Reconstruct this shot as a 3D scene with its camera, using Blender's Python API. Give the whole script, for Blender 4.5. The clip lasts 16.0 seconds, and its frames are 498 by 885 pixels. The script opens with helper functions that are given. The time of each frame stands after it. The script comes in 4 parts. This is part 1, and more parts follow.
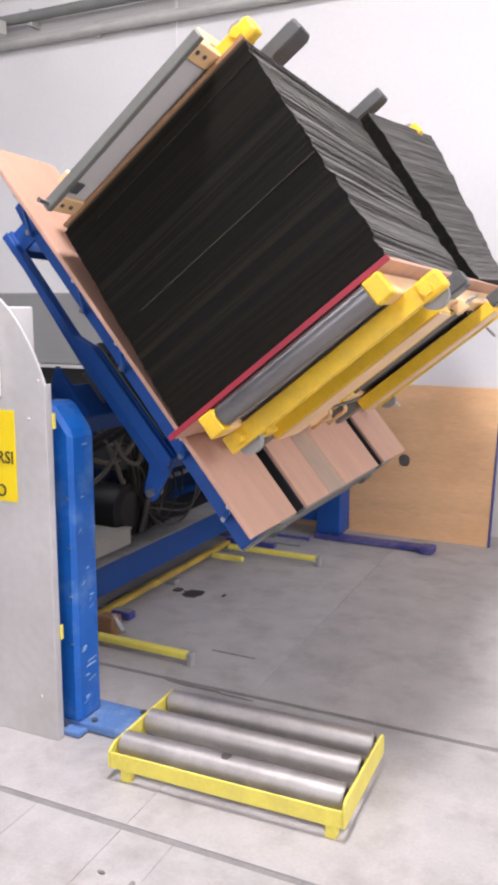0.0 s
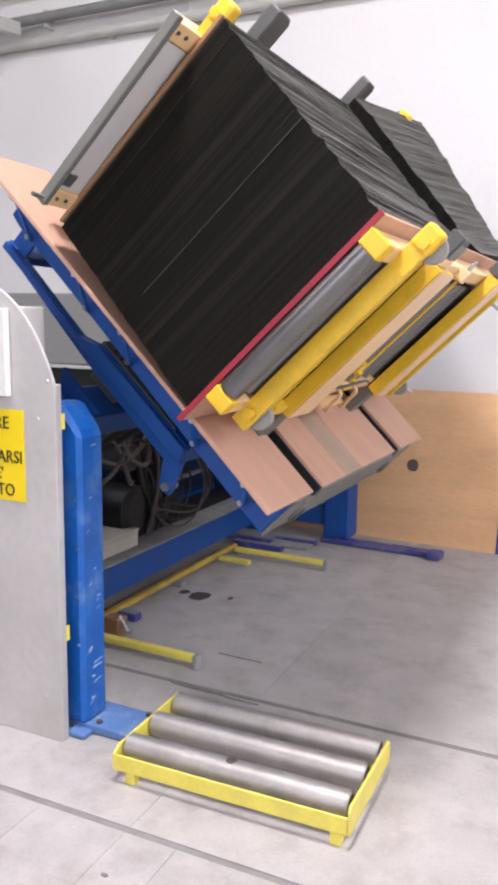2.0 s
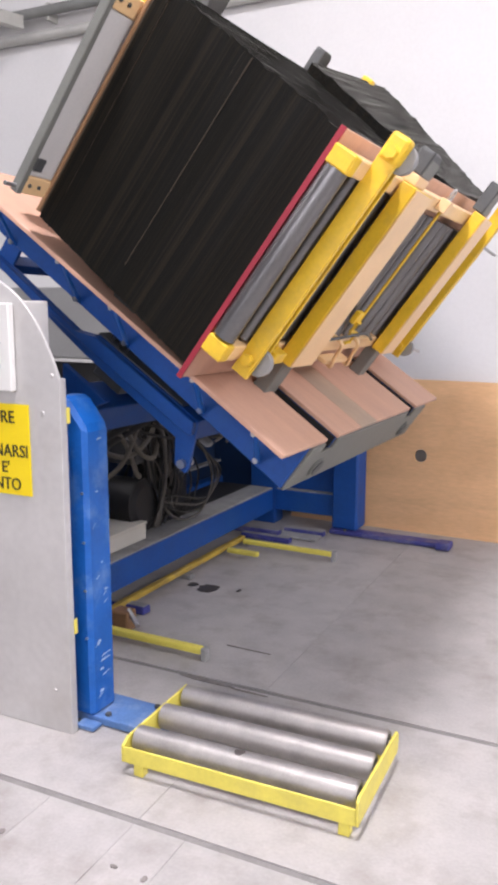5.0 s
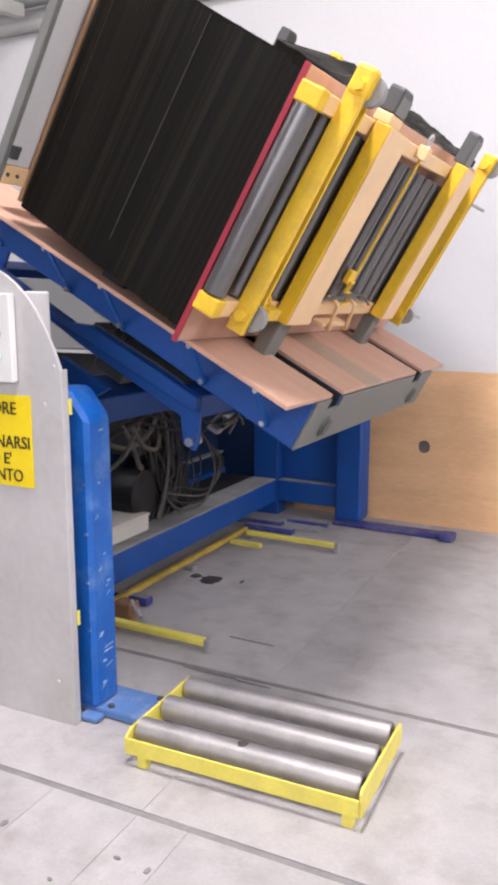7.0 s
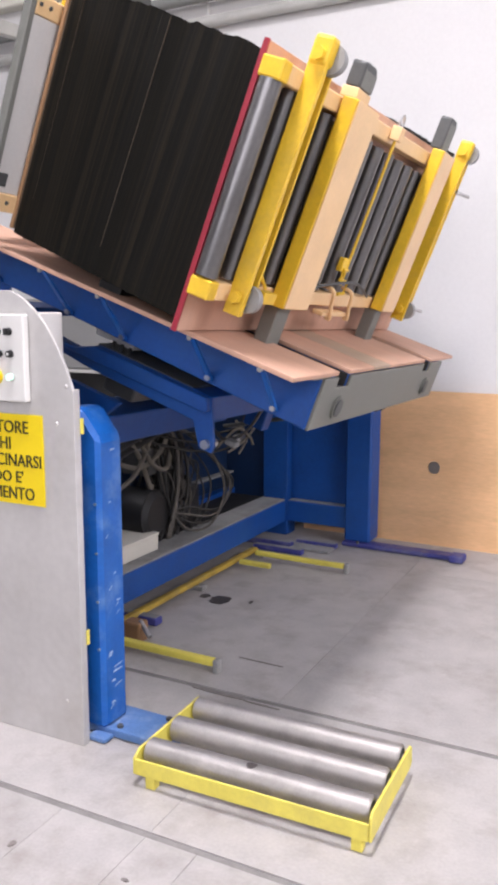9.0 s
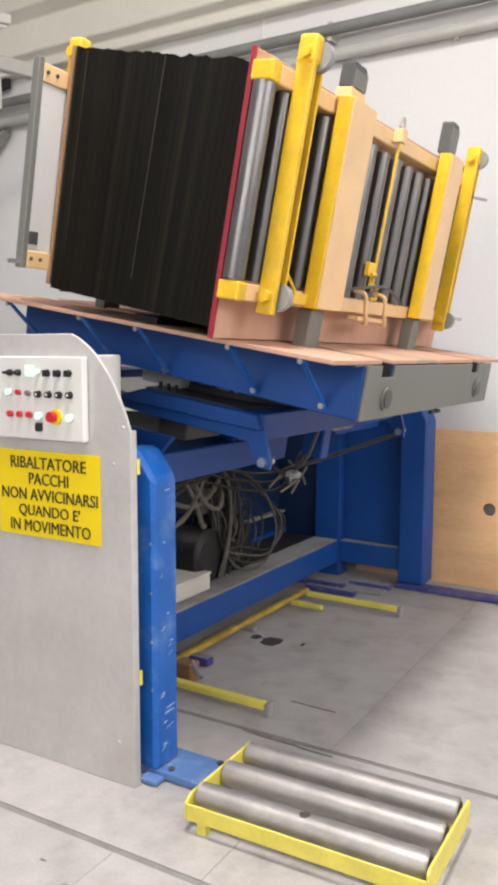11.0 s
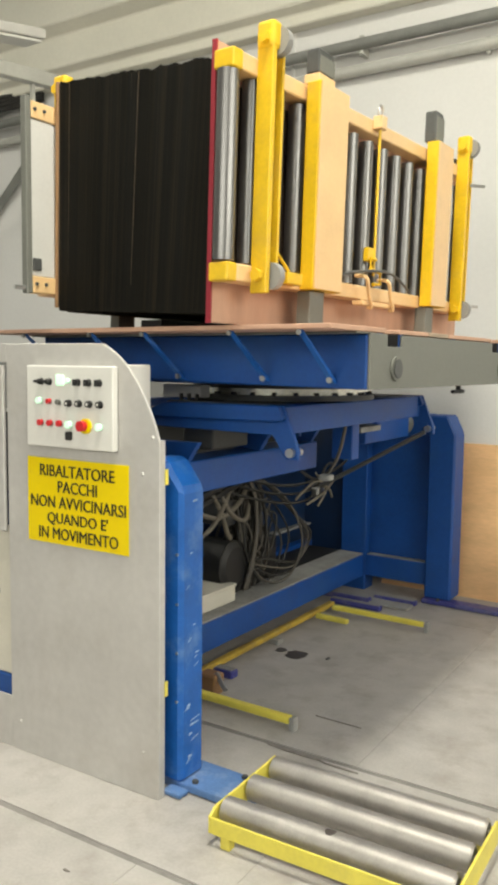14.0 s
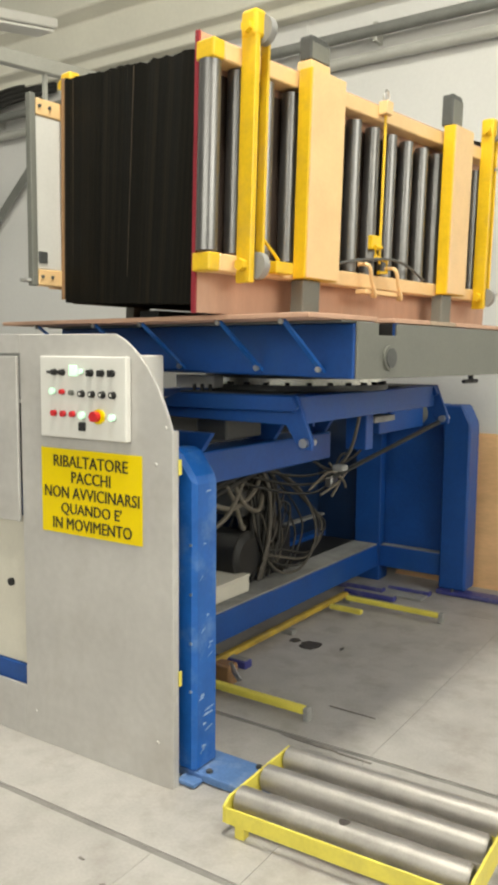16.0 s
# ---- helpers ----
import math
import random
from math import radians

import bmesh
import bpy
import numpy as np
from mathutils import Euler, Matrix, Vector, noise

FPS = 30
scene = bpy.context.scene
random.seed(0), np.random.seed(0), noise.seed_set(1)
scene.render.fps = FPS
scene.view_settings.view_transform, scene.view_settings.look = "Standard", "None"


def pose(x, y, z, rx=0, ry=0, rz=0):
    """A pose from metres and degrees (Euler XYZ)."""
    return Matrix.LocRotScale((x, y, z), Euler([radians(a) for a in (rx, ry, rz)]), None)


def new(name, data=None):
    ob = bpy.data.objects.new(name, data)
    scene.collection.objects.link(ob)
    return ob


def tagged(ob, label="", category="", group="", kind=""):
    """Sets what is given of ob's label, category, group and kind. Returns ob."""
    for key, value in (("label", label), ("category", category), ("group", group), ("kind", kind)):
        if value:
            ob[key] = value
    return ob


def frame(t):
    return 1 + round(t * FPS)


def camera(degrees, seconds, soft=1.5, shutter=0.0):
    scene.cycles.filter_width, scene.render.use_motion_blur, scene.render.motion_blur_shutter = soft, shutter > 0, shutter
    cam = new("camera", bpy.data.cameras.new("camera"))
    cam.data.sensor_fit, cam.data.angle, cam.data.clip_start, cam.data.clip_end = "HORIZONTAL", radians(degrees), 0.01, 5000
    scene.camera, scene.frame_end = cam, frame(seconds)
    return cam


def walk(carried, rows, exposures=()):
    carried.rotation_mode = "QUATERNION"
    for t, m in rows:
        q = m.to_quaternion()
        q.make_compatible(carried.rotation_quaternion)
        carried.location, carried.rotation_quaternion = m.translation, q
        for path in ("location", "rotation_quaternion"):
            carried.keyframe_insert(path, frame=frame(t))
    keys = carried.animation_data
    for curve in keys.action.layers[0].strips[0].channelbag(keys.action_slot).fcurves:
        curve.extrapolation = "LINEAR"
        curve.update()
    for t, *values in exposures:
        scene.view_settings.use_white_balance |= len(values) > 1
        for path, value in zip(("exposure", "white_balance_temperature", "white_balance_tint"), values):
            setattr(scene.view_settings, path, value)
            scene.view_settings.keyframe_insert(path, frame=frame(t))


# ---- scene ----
cam = camera(34.188, 16.0, soft=3.8)
CAMERA_PATH = [
    (0, pose(1.7970, -2.1476, 1.5449, 80.566, -0.132, 25.901)),
    (0.5, pose(1.7858, -2.1351, 1.5446, 80.325, -0.256, 25.854)),
    (1, pose(1.7883, -2.1376, 1.5424, 80.538, -0.404, 26.148)),
    (1.5, pose(1.7939, -2.1460, 1.5465, 80.609, -0.587, 26.233)),
    (2, pose(1.7868, -2.1423, 1.5452, 80.737, -0.812, 26.536)),
    (2.5, pose(1.7725, -2.1393, 1.5435, 80.639, -0.847, 26.764)),
    (3, pose(1.7726, -2.1365, 1.5432, 80.580, -0.737, 26.970)),
    (3.5, pose(1.7875, -2.1384, 1.5453, 80.548, -0.522, 27.073)),
    (4, pose(1.8005, -2.1390, 1.5464, 80.567, -0.252, 27.062)),
    (6.5, pose(1.7917, -2.1171, 1.5404, 79.551, -0.036, 27.239)),
    (7, pose(1.7906, -2.1184, 1.5427, 79.537, -0.038, 27.288)),
    (7.5, pose(1.7884, -2.1222, 1.5439, 79.651, -0.058, 27.247)),
    (8, pose(1.7887, -2.1248, 1.5405, 79.966, -0.098, 27.197)),
    (8.5, pose(1.7900, -2.1298, 1.5450, 80.297, -0.153, 27.312)),
    (9, pose(1.7931, -2.1313, 1.5445, 80.970, -0.176, 27.970)),
    (9.5, pose(1.7908, -2.1410, 1.5480, 81.939, -0.070, 28.938)),
    (10, pose(1.7907, -2.1457, 1.5538, 82.803, 0.046, 30.031)),
    (12.5, pose(1.7586, -2.1355, 1.5665, 83.941, -0.609, 32.767)),
    (13, pose(1.7596, -2.1388, 1.5617, 84.211, -0.609, 33.139)),
    (13.5, pose(1.7603, -2.1402, 1.5629, 84.300, -0.725, 33.214)),
    (14, pose(1.7603, -2.1435, 1.5601, 84.372, -0.721, 33.287)),
    (14.5, pose(1.7621, -2.1438, 1.5601, 84.374, -0.710, 33.334)),
    (15, pose(1.7622, -2.1452, 1.5601, 84.194, -0.630, 33.564)),
    (15.5, pose(1.7583, -2.1430, 1.5622, 83.807, -0.578, 33.908)),
    (16, pose(1.7560, -2.1349, 1.5571, 83.712, -0.492, 34.235)),
]
EXPOSURES = [(0, 0.26, 6400, 20), (10, 0.18, 6400, 20), (12.4, 0.09, 7550, 2), (16, 0.01, 7550, 2)]
walk(cam, CAMERA_PATH, EXPOSURES)

# ---- light ----
world = bpy.data.worlds.new("world")
scene.world = world
world.use_nodes = True
wn = world.node_tree.nodes
sky = wn.new("ShaderNodeTexSky")
sky.sky_type, sky.sun_disc = "NISHITA", False
sky.sun_elevation, sky.sun_rotation = radians(45), radians(120)
wn["Background"].inputs["Strength"].default_value = 0.1
world.node_tree.links.new(sky.outputs[0], wn["Background"].inputs["Color"])


def window_light(name, x, y, z, rx, ry, rz, w, h, power, colour):
    lamp = bpy.data.lights.new(name, "AREA")
    lamp.shape, lamp.size, lamp.size_y, lamp.energy, lamp.color = "RECTANGLE", w, h, power, colour
    ob = new(name, lamp)
    ob.matrix_basis = pose(x, y, z, rx, ry, rz)
    return ob


DAY = (1.0, 0.99, 0.98)
# windows and skylights are assumed, none is in view; their lamps fill the hall
window_light("high_window_daylight", 7.35, -1.0, 3.9, 0, 90, 0, 2.4, 6.0, 270, DAY)
window_light("skylight_daylight", 1.0, -0.7, 5.55, 0, 0, 0, 0.6, 1.3, 250, DAY)
window_light("skylight_daylight", -3.6, -0.6, 5.55, 0, 0, 0, 3.0, 1.8, 85, DAY)
window_light("front_window_daylight", 1.5, -6.35, 3.4, 90, 0, 0, 6.0, 2.0, 170, DAY)


# ---- materials ----
def material(name, base, rough=0.5, metal=0.0, vary=0.25, scale=6.0, fine=90.0, bump=0.15, dirt=None, dirt_amount=0.0,
             stretch=(1, 1, 1), coat=0.0, island=0.0, obj_random=0.0):
    """A surface with large mottling, fine grain, optional dirt patches and a fine relief."""
    m = bpy.data.materials.new(name)
    m.use_nodes = True
    nt = m.node_tree
    n, l = nt.nodes, nt.links
    b = n["Principled BSDF"]
    b.inputs["Roughness"].default_value, b.inputs["Metallic"].default_value = rough, metal
    b.inputs["Coat Weight"].default_value = coat
    tc = n.new("ShaderNodeTexCoord")
    mp = n.new("ShaderNodeMapping")
    mp.inputs["Scale"].default_value = stretch
    co = tc.outputs["Object"]
    if obj_random:  # alike pieces share a mesh: their place shifts the pattern
        place = n.new("ShaderNodeObjectInfo")
        shift = n.new("ShaderNodeVectorMath")
        l.new(co, shift.inputs[0])
        l.new(place.outputs["Location"], shift.inputs[1])
        co = shift.outputs[0]
    l.new(co, mp.inputs["Vector"])
    big = n.new("ShaderNodeTexNoise")
    big.inputs["Scale"].default_value, big.inputs["Detail"].default_value = scale, 5
    small = n.new("ShaderNodeTexNoise")
    small.inputs["Scale"].default_value, small.inputs["Detail"].default_value = fine, 3
    for t in (big, small):
        l.new(mp.outputs[0], t.inputs["Vector"])
    ramp = n.new("ShaderNodeValToRGB")
    dark = [c * (1 - vary) for c in base]
    light = [min(1, c * (1 + vary * 0.6)) for c in base]
    ramp.color_ramp.elements[0].position, ramp.color_ramp.elements[1].position = 0.3, 0.7
    ramp.color_ramp.elements[0].color, ramp.color_ramp.elements[1].color = (*dark, 1), (*light, 1)
    mixf = n.new("ShaderNodeMath")
    mixf.operation = "MULTIPLY_ADD"
    mixf.inputs[1].default_value = 0.35
    l.new(small.outputs["Fac"], mixf.inputs[0])
    sc = n.new("ShaderNodeMath")
    sc.operation = "MULTIPLY"
    sc.inputs[1].default_value = 0.65
    l.new(big.outputs["Fac"], sc.inputs[0])
    l.new(sc.outputs[0], mixf.inputs[2])
    fac = mixf.outputs[0]
    if island or obj_random:
        geo = n.new("ShaderNodeNewGeometry") if island else n.new("ShaderNodeObjectInfo")
        r = n.new("ShaderNodeMath")
        r.operation = "MULTIPLY_ADD"
        r.inputs[1].default_value = island or obj_random
        l.new(geo.outputs["Random Per Island" if island else "Random"], r.inputs[0])
        s2 = n.new("ShaderNodeMath")
        s2.operation = "SUBTRACT"
        s2.inputs[1].default_value = (island or obj_random) / 2
        l.new(fac, s2.inputs[0])
        l.new(s2.outputs[0], r.inputs[2])
        fac = r.outputs[0]
    l.new(fac, ramp.inputs["Fac"])
    col = ramp.outputs["Color"]
    if dirt:
        dn = n.new("ShaderNodeTexNoise")
        dn.inputs["Scale"].default_value, dn.inputs["Detail"].default_value = scale * 0.7, 8
        dn.inputs["Roughness"].default_value = 0.65
        l.new(co, dn.inputs["Vector"])
        dr = n.new("ShaderNodeValToRGB")
        dr.color_ramp.elements[0].position, dr.color_ramp.elements[1].position = 0.5, 0.72
        dr.color_ramp.elements[1].color = (dirt_amount,) * 3 + (1,)
        l.new(dn.outputs["Fac"], dr.inputs["Fac"])
        mx = n.new("ShaderNodeMix")
        mx.data_type = "RGBA"
        l.new(dr.outputs["Color"], mx.inputs["Factor"])
        l.new(col, mx.inputs[6])
        mx.inputs[7].default_value = (*dirt, 1)
        col = mx.outputs[2]
    l.new(col, b.inputs["Base Color"])
    rr = n.new("ShaderNodeMapRange")
    rr.inputs["To Min"].default_value, rr.inputs["To Max"].default_value = max(0.05, rough - 0.1), min(1, rough + 0.12)
    l.new(big.outputs["Fac"], rr.inputs["Value"])
    l.new(rr.outputs[0], b.inputs["Roughness"])
    if bump:
        bp = n.new("ShaderNodeBump")
        bp.inputs["Strength"].default_value, bp.inputs["Distance"].default_value = bump, 0.004
        l.new(fac if not (island or obj_random) else small.outputs["Fac"], bp.inputs["Height"])
        l.new(bp.outputs[0], b.inputs["Normal"])
    return m


def glow(name, colour, strength):
    m = material(name, colour, 0.3, vary=0.05, bump=0)
    b = m.node_tree.nodes["Principled BSDF"]
    b.inputs["Emission Color"].default_value, b.inputs["Emission Strength"].default_value = (*colour, 1), strength
    return m


FLOOR = material("floor_concrete", (0.430, 0.410, 0.396), 0.55, vary=0.18, scale=6.5, fine=90, bump=0.15, dirt=(0.255, 0.222, 0.195), dirt_amount=0.6, obj_random=0.12)
JOINT = material("joint_filler", (0.25, 0.24, 0.23), 0.85, vary=0.3)
PLASTER = material("white_plaster", (0.71, 0.705, 0.70), 0.8, vary=0.06, scale=1.2, fine=40, bump=0.08)
CONCRETE = material("grey_concrete_wall", (0.455, 0.465, 0.475), 0.8, vary=0.12, scale=1.2, fine=30, bump=0.1)
CEIL = material("cream_concrete", (0.70, 0.68, 0.60), 0.8, vary=0.08, scale=1.5, fine=30, bump=0.1)
PIPE = material("grey_pipe", (0.20, 0.205, 0.195), 0.5, vary=0.2)
PIPE_PALE = material("pale_pipe", (0.46, 0.46, 0.43), 0.5, vary=0.15)
BLUE = material("blue_paint", (0.002, 0.066, 0.30), 0.50, vary=0.25, scale=5, fine=50, bump=0.12, dirt=(0.02, 0.09, 0.25), dirt_amount=0.4)
BLUE_WORN = material("worn_blue_paint", (0.004, 0.105, 0.42), 0.42, vary=0.2, scale=7, fine=50, bump=0.15, dirt=(0.20, 0.34, 0.56), dirt_amount=0.55)
# the blue paint again, darkened with the shade inside the frame
BLUE_SHADED = material("shaded_blue_paint", (0.004, 0.026, 0.085), 0.5, vary=0.35, scale=5, dirt=(0.015, 0.018, 0.02), dirt_amount=0.6)
INDIGO = material("indigo_paint", (0.05, 0.055, 0.25), 0.5, vary=0.25, scale=8, dirt=(0.22, 0.21, 0.26), dirt_amount=0.85)
DUST = material("dusty_steel", (0.33, 0.33, 0.32), 0.7, vary=0.3, scale=9, dirt=(0.16, 0.16, 0.16), dirt_amount=0.6)
YELLOW = material("yellow_paint", (0.80, 0.51, 0.025), 0.42, vary=0.16, scale=9, fine=70, bump=0.14, dirt=(0.46, 0.29, 0.07), dirt_amount=0.5)
# paler copy of the yellow paint, with bright side light in its colour
CREAM_LIT_YELLOW = material("cream_lit_yellow_paint", (0.80, 0.54, 0.28), 0.4, vary=0.1, scale=6, fine=70, bump=0.08, dirt=(0.6, 0.4, 0.2), dirt_amount=0.3)
LEMON = material("lemon_paint", (0.82, 0.71, 0.12), 0.42, vary=0.14, scale=8, fine=70, bump=0.1, dirt=(0.5, 0.42, 0.12), dirt_amount=0.4)
STEEL = material("roller_steel", (0.47, 0.445, 0.425), 0.50, metal=0.8, vary=0.2, scale=9, fine=140, bump=0.05, dirt=(0.24, 0.225, 0.21), dirt_amount=0.55)
STEEL_DARK = material("zinc_steel", (0.21, 0.205, 0.205), 0.33, metal=0.85, vary=0.15, scale=5, bump=0.05)
DIRTY = material("dirty_yellow_paint", (0.50, 0.34, 0.05), 0.6, vary=0.35, scale=9, bump=0.2, dirt=(0.20, 0.14, 0.07), dirt_amount=0.8)
BLUE_PALE = material("rubbed_pale_blue_paint", (0.10, 0.21, 0.46), 0.55, vary=0.25, scale=9, bump=0.15, dirt=(0.33, 0.42, 0.58), dirt_amount=0.8)
SCUFF = material("paint_scuff", (0.34, 0.47, 0.68), 0.6, vary=0.3, scale=30)
RACE = material("machined_steel", (0.85, 0.81, 0.72), 0.22, metal=1.0, vary=0.45, scale=14)
BARE = material("bare_fixings", (0.6, 0.6, 0.6), 0.35, metal=1.0, vary=0.2)
SHEET = material("galvanised_sheet", (0.575, 0.56, 0.545), 0.45, metal=0.25, vary=0.13, scale=3.5, fine=30, bump=0.05, dirt=(0.40, 0.37, 0.33), dirt_amount=0.4)
HOOD = material("hood_grey", (0.27, 0.27, 0.265), 0.55, vary=0.1, scale=3)
GREY = material("grey_paint", (0.165, 0.168, 0.15), 0.5, vary=0.15, scale=6, bump=0.1, dirt=(0.16, 0.16, 0.15), dirt_amount=0.4)
GREY_DARK = material("dark_grey_paint", (0.075, 0.078, 0.078), 0.5, vary=0.25, scale=8, bump=0.12)
PANEL_PALE = material("pale_grey_plate", (0.60, 0.59, 0.57), 0.5, vary=0.08, scale=4)
WOOD = material("platform_ply", (0.56, 0.34, 0.245), 0.68, vary=0.14, scale=2.2, fine=40, bump=0.12, stretch=(1, 7, 1), dirt=(0.47, 0.29, 0.2), dirt_amount=0.4)
WOOD_GREY = material("worn_grey_board", (0.44, 0.32, 0.23), 0.6, vary=0.2, scale=2.5, fine=40, bump=0.15, stretch=(1, 7, 1), dirt=(0.3, 0.25, 0.2), dirt_amount=0.6)
PLY = material("wall_ply", (0.80, 0.485, 0.25), 0.6, vary=0.20, scale=1.8, fine=22, bump=0.08, stretch=(0.8, 1, 4), dirt=(0.60, 0.32, 0.14), dirt_amount=0.45)
TAN = material("tan_board", (0.30, 0.165, 0.08), 0.6, vary=0.2, scale=3, stretch=(1, 1, 5))
RED = material("red_edge", (0.30, 0.018, 0.035), 0.5, vary=0.2)
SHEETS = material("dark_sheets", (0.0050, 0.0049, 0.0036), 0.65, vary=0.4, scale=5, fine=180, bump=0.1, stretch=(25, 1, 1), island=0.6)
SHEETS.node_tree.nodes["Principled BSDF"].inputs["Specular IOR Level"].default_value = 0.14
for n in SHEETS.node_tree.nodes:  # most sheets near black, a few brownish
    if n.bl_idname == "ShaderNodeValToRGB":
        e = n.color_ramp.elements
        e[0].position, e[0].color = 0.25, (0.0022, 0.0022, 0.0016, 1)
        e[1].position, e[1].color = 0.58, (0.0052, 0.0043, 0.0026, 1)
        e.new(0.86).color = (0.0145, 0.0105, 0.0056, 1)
# lighter copy for the sheets' top edges, the light from above painted in
SHEET_TOPS_LIT = material("lit_sheet_tops", (0.13, 0.127, 0.115), 0.6, vary=0.5, scale=5, fine=120, bump=0.1, stretch=(25, 1.5, 1), island=0.9)
PALE_SHEET = material("pale_divider", (0.07, 0.05, 0.03), 0.7, vary=0.25)
GAP_SHADE = material("roller_gap_shade", (0.045, 0.028, 0.021), 0.7, vary=0.3, scale=4)
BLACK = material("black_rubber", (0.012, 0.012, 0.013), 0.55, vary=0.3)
CABLE = material("dark_cable", (0.022, 0.021, 0.019), 0.55, vary=0.3, bump=0.05)
CABLE_PALE = material("dusty_cable", (0.095, 0.085, 0.072), 0.6, vary=0.25, bump=0.05)
CABLE_TAN = material("pale_tan_cable", (0.17, 0.15, 0.12), 0.6, vary=0.3, bump=0.05)
SIGN = material("sign_yellow", (0.88, 0.66, 0.004), 0.4, vary=0.05, bump=0.0)
INK = material("sign_ink", (0.03, 0.025, 0.012), 0.5, vary=0.1, bump=0)
CONTROL = material("control_plate", (0.74, 0.73, 0.70), 0.4, vary=0.04, bump=0.02)
REDB = material("red_plastic", (0.60, 0.02, 0.03), 0.35, vary=0.1, bump=0)
WHITE_BOX = material("cream_box", (0.66, 0.63, 0.55), 0.6, vary=0.08, scale=5)
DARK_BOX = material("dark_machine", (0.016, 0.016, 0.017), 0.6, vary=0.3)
SMUDGE = material("floor_smudge", (0.22, 0.20, 0.185), 0.6, vary=0.4, scale=30)
STAIN = material("oil_stain", (0.065, 0.055, 0.05), 0.5, vary=0.4, scale=12)
GREEN_LAMP = glow("lit_white_lens", (0.62, 1.0, 0.78), 0.55)


# ---- mesh helpers ----
def origin_of(ob):
    c = Vector((0, 0, 0))
    while ob:
        c += ob.matrix_basis.translation
        ob = ob.parent
    return c


def thing(name, at, label, category, group="", kind=""):
    ob = tagged(new(name), label, category, group, kind)
    ob.empty_display_size = 0.1
    ob.matrix_basis = Matrix.Translation(at)
    return ob


def part(name, bm, mat, parent=None, label="", smooth=False):
    """Links a bmesh built in world space as one mesh object under parent."""
    me = bpy.data.meshes.new(name)
    if parent:
        bm.transform(Matrix.Translation(-origin_of(parent)))
    bm.normal_update()
    if smooth:
        for e in bm.edges:
            e.smooth = len(e.link_faces) == 2 and e.calc_face_angle(0) < 0.6
    bm.to_mesh(me)
    bm.free()
    me.materials.append(mat)
    if smooth:
        for f in me.polygons:
            f.use_smooth = len(f.vertices) == 4
    ob = new(name, me)
    if parent:
        ob.parent = parent
    if label:
        tagged(ob, label)
    return ob


def alike(ob, offset):
    """A further part on the same mesh, moved by offset."""
    o = ob.copy()
    scene.collection.objects.link(o)
    o.matrix_basis = Matrix.Translation(offset) @ ob.matrix_basis
    return o


def box(x0, x1, y0, y1, z0, z1, bevel=0.003, bm=None, segs=2):
    bm = bm or bmesh.new()
    m = Matrix.Translation(((x0 + x1) / 2, (y0 + y1) / 2, (z0 + z1) / 2)) @ Matrix.Diagonal((x1 - x0, y1 - y0, z1 - z0, 1))
    vs = bmesh.ops.create_cube(bm, size=1, matrix=m)["verts"]
    if bevel:
        es = list({e for v in vs for e in v.link_edges})
        bmesh.ops.bevel(bm, geom=es, offset=bevel, segments=segs, affect="EDGES", profile=0.5)
    return bm


def rod(p0, p1, r, bm=None, seg=16, r2=None):
    bm = bm or bmesh.new()
    p0, p1 = Vector(p0), Vector(p1)
    d = p1 - p0
    m = Matrix.Translation((p0 + p1) / 2) @ d.to_track_quat("Z", "Y").to_matrix().to_4x4()
    bmesh.ops.create_cone(bm, cap_ends=True, segments=seg, radius1=r, radius2=r if r2 is None else r2, depth=d.length, matrix=m)
    return bm


def prism(outline, axis, a, b, bevel=0.003, bm=None):
    """Extrudes a 2D outline: axis 'y' takes (x, z), 'x' takes (y, z), 'z' takes (x, y)."""
    bm = bm or bmesh.new()
    put = {"y": lambda p, q, s: (p, s, q), "x": lambda p, q, s: (s, p, q), "z": lambda p, q, s: (p, q, s)}[axis]
    va = [bm.verts.new(put(p, q, a)) for p, q in outline]
    vb = [bm.verts.new(put(p, q, b)) for p, q in outline]
    fs = [bm.faces.new(va), bm.faces.new(vb[::-1])]
    n = len(va)
    for i in range(n):
        fs.append(bm.faces.new((va[i], vb[i], vb[(i + 1) % n], va[(i + 1) % n])))
    bmesh.ops.recalc_face_normals(bm, faces=fs)
    if bevel:
        bmesh.ops.bevel(bm, geom=list({e for f in fs for e in f.edges}), offset=bevel, segments=1, affect="EDGES")
    return bm


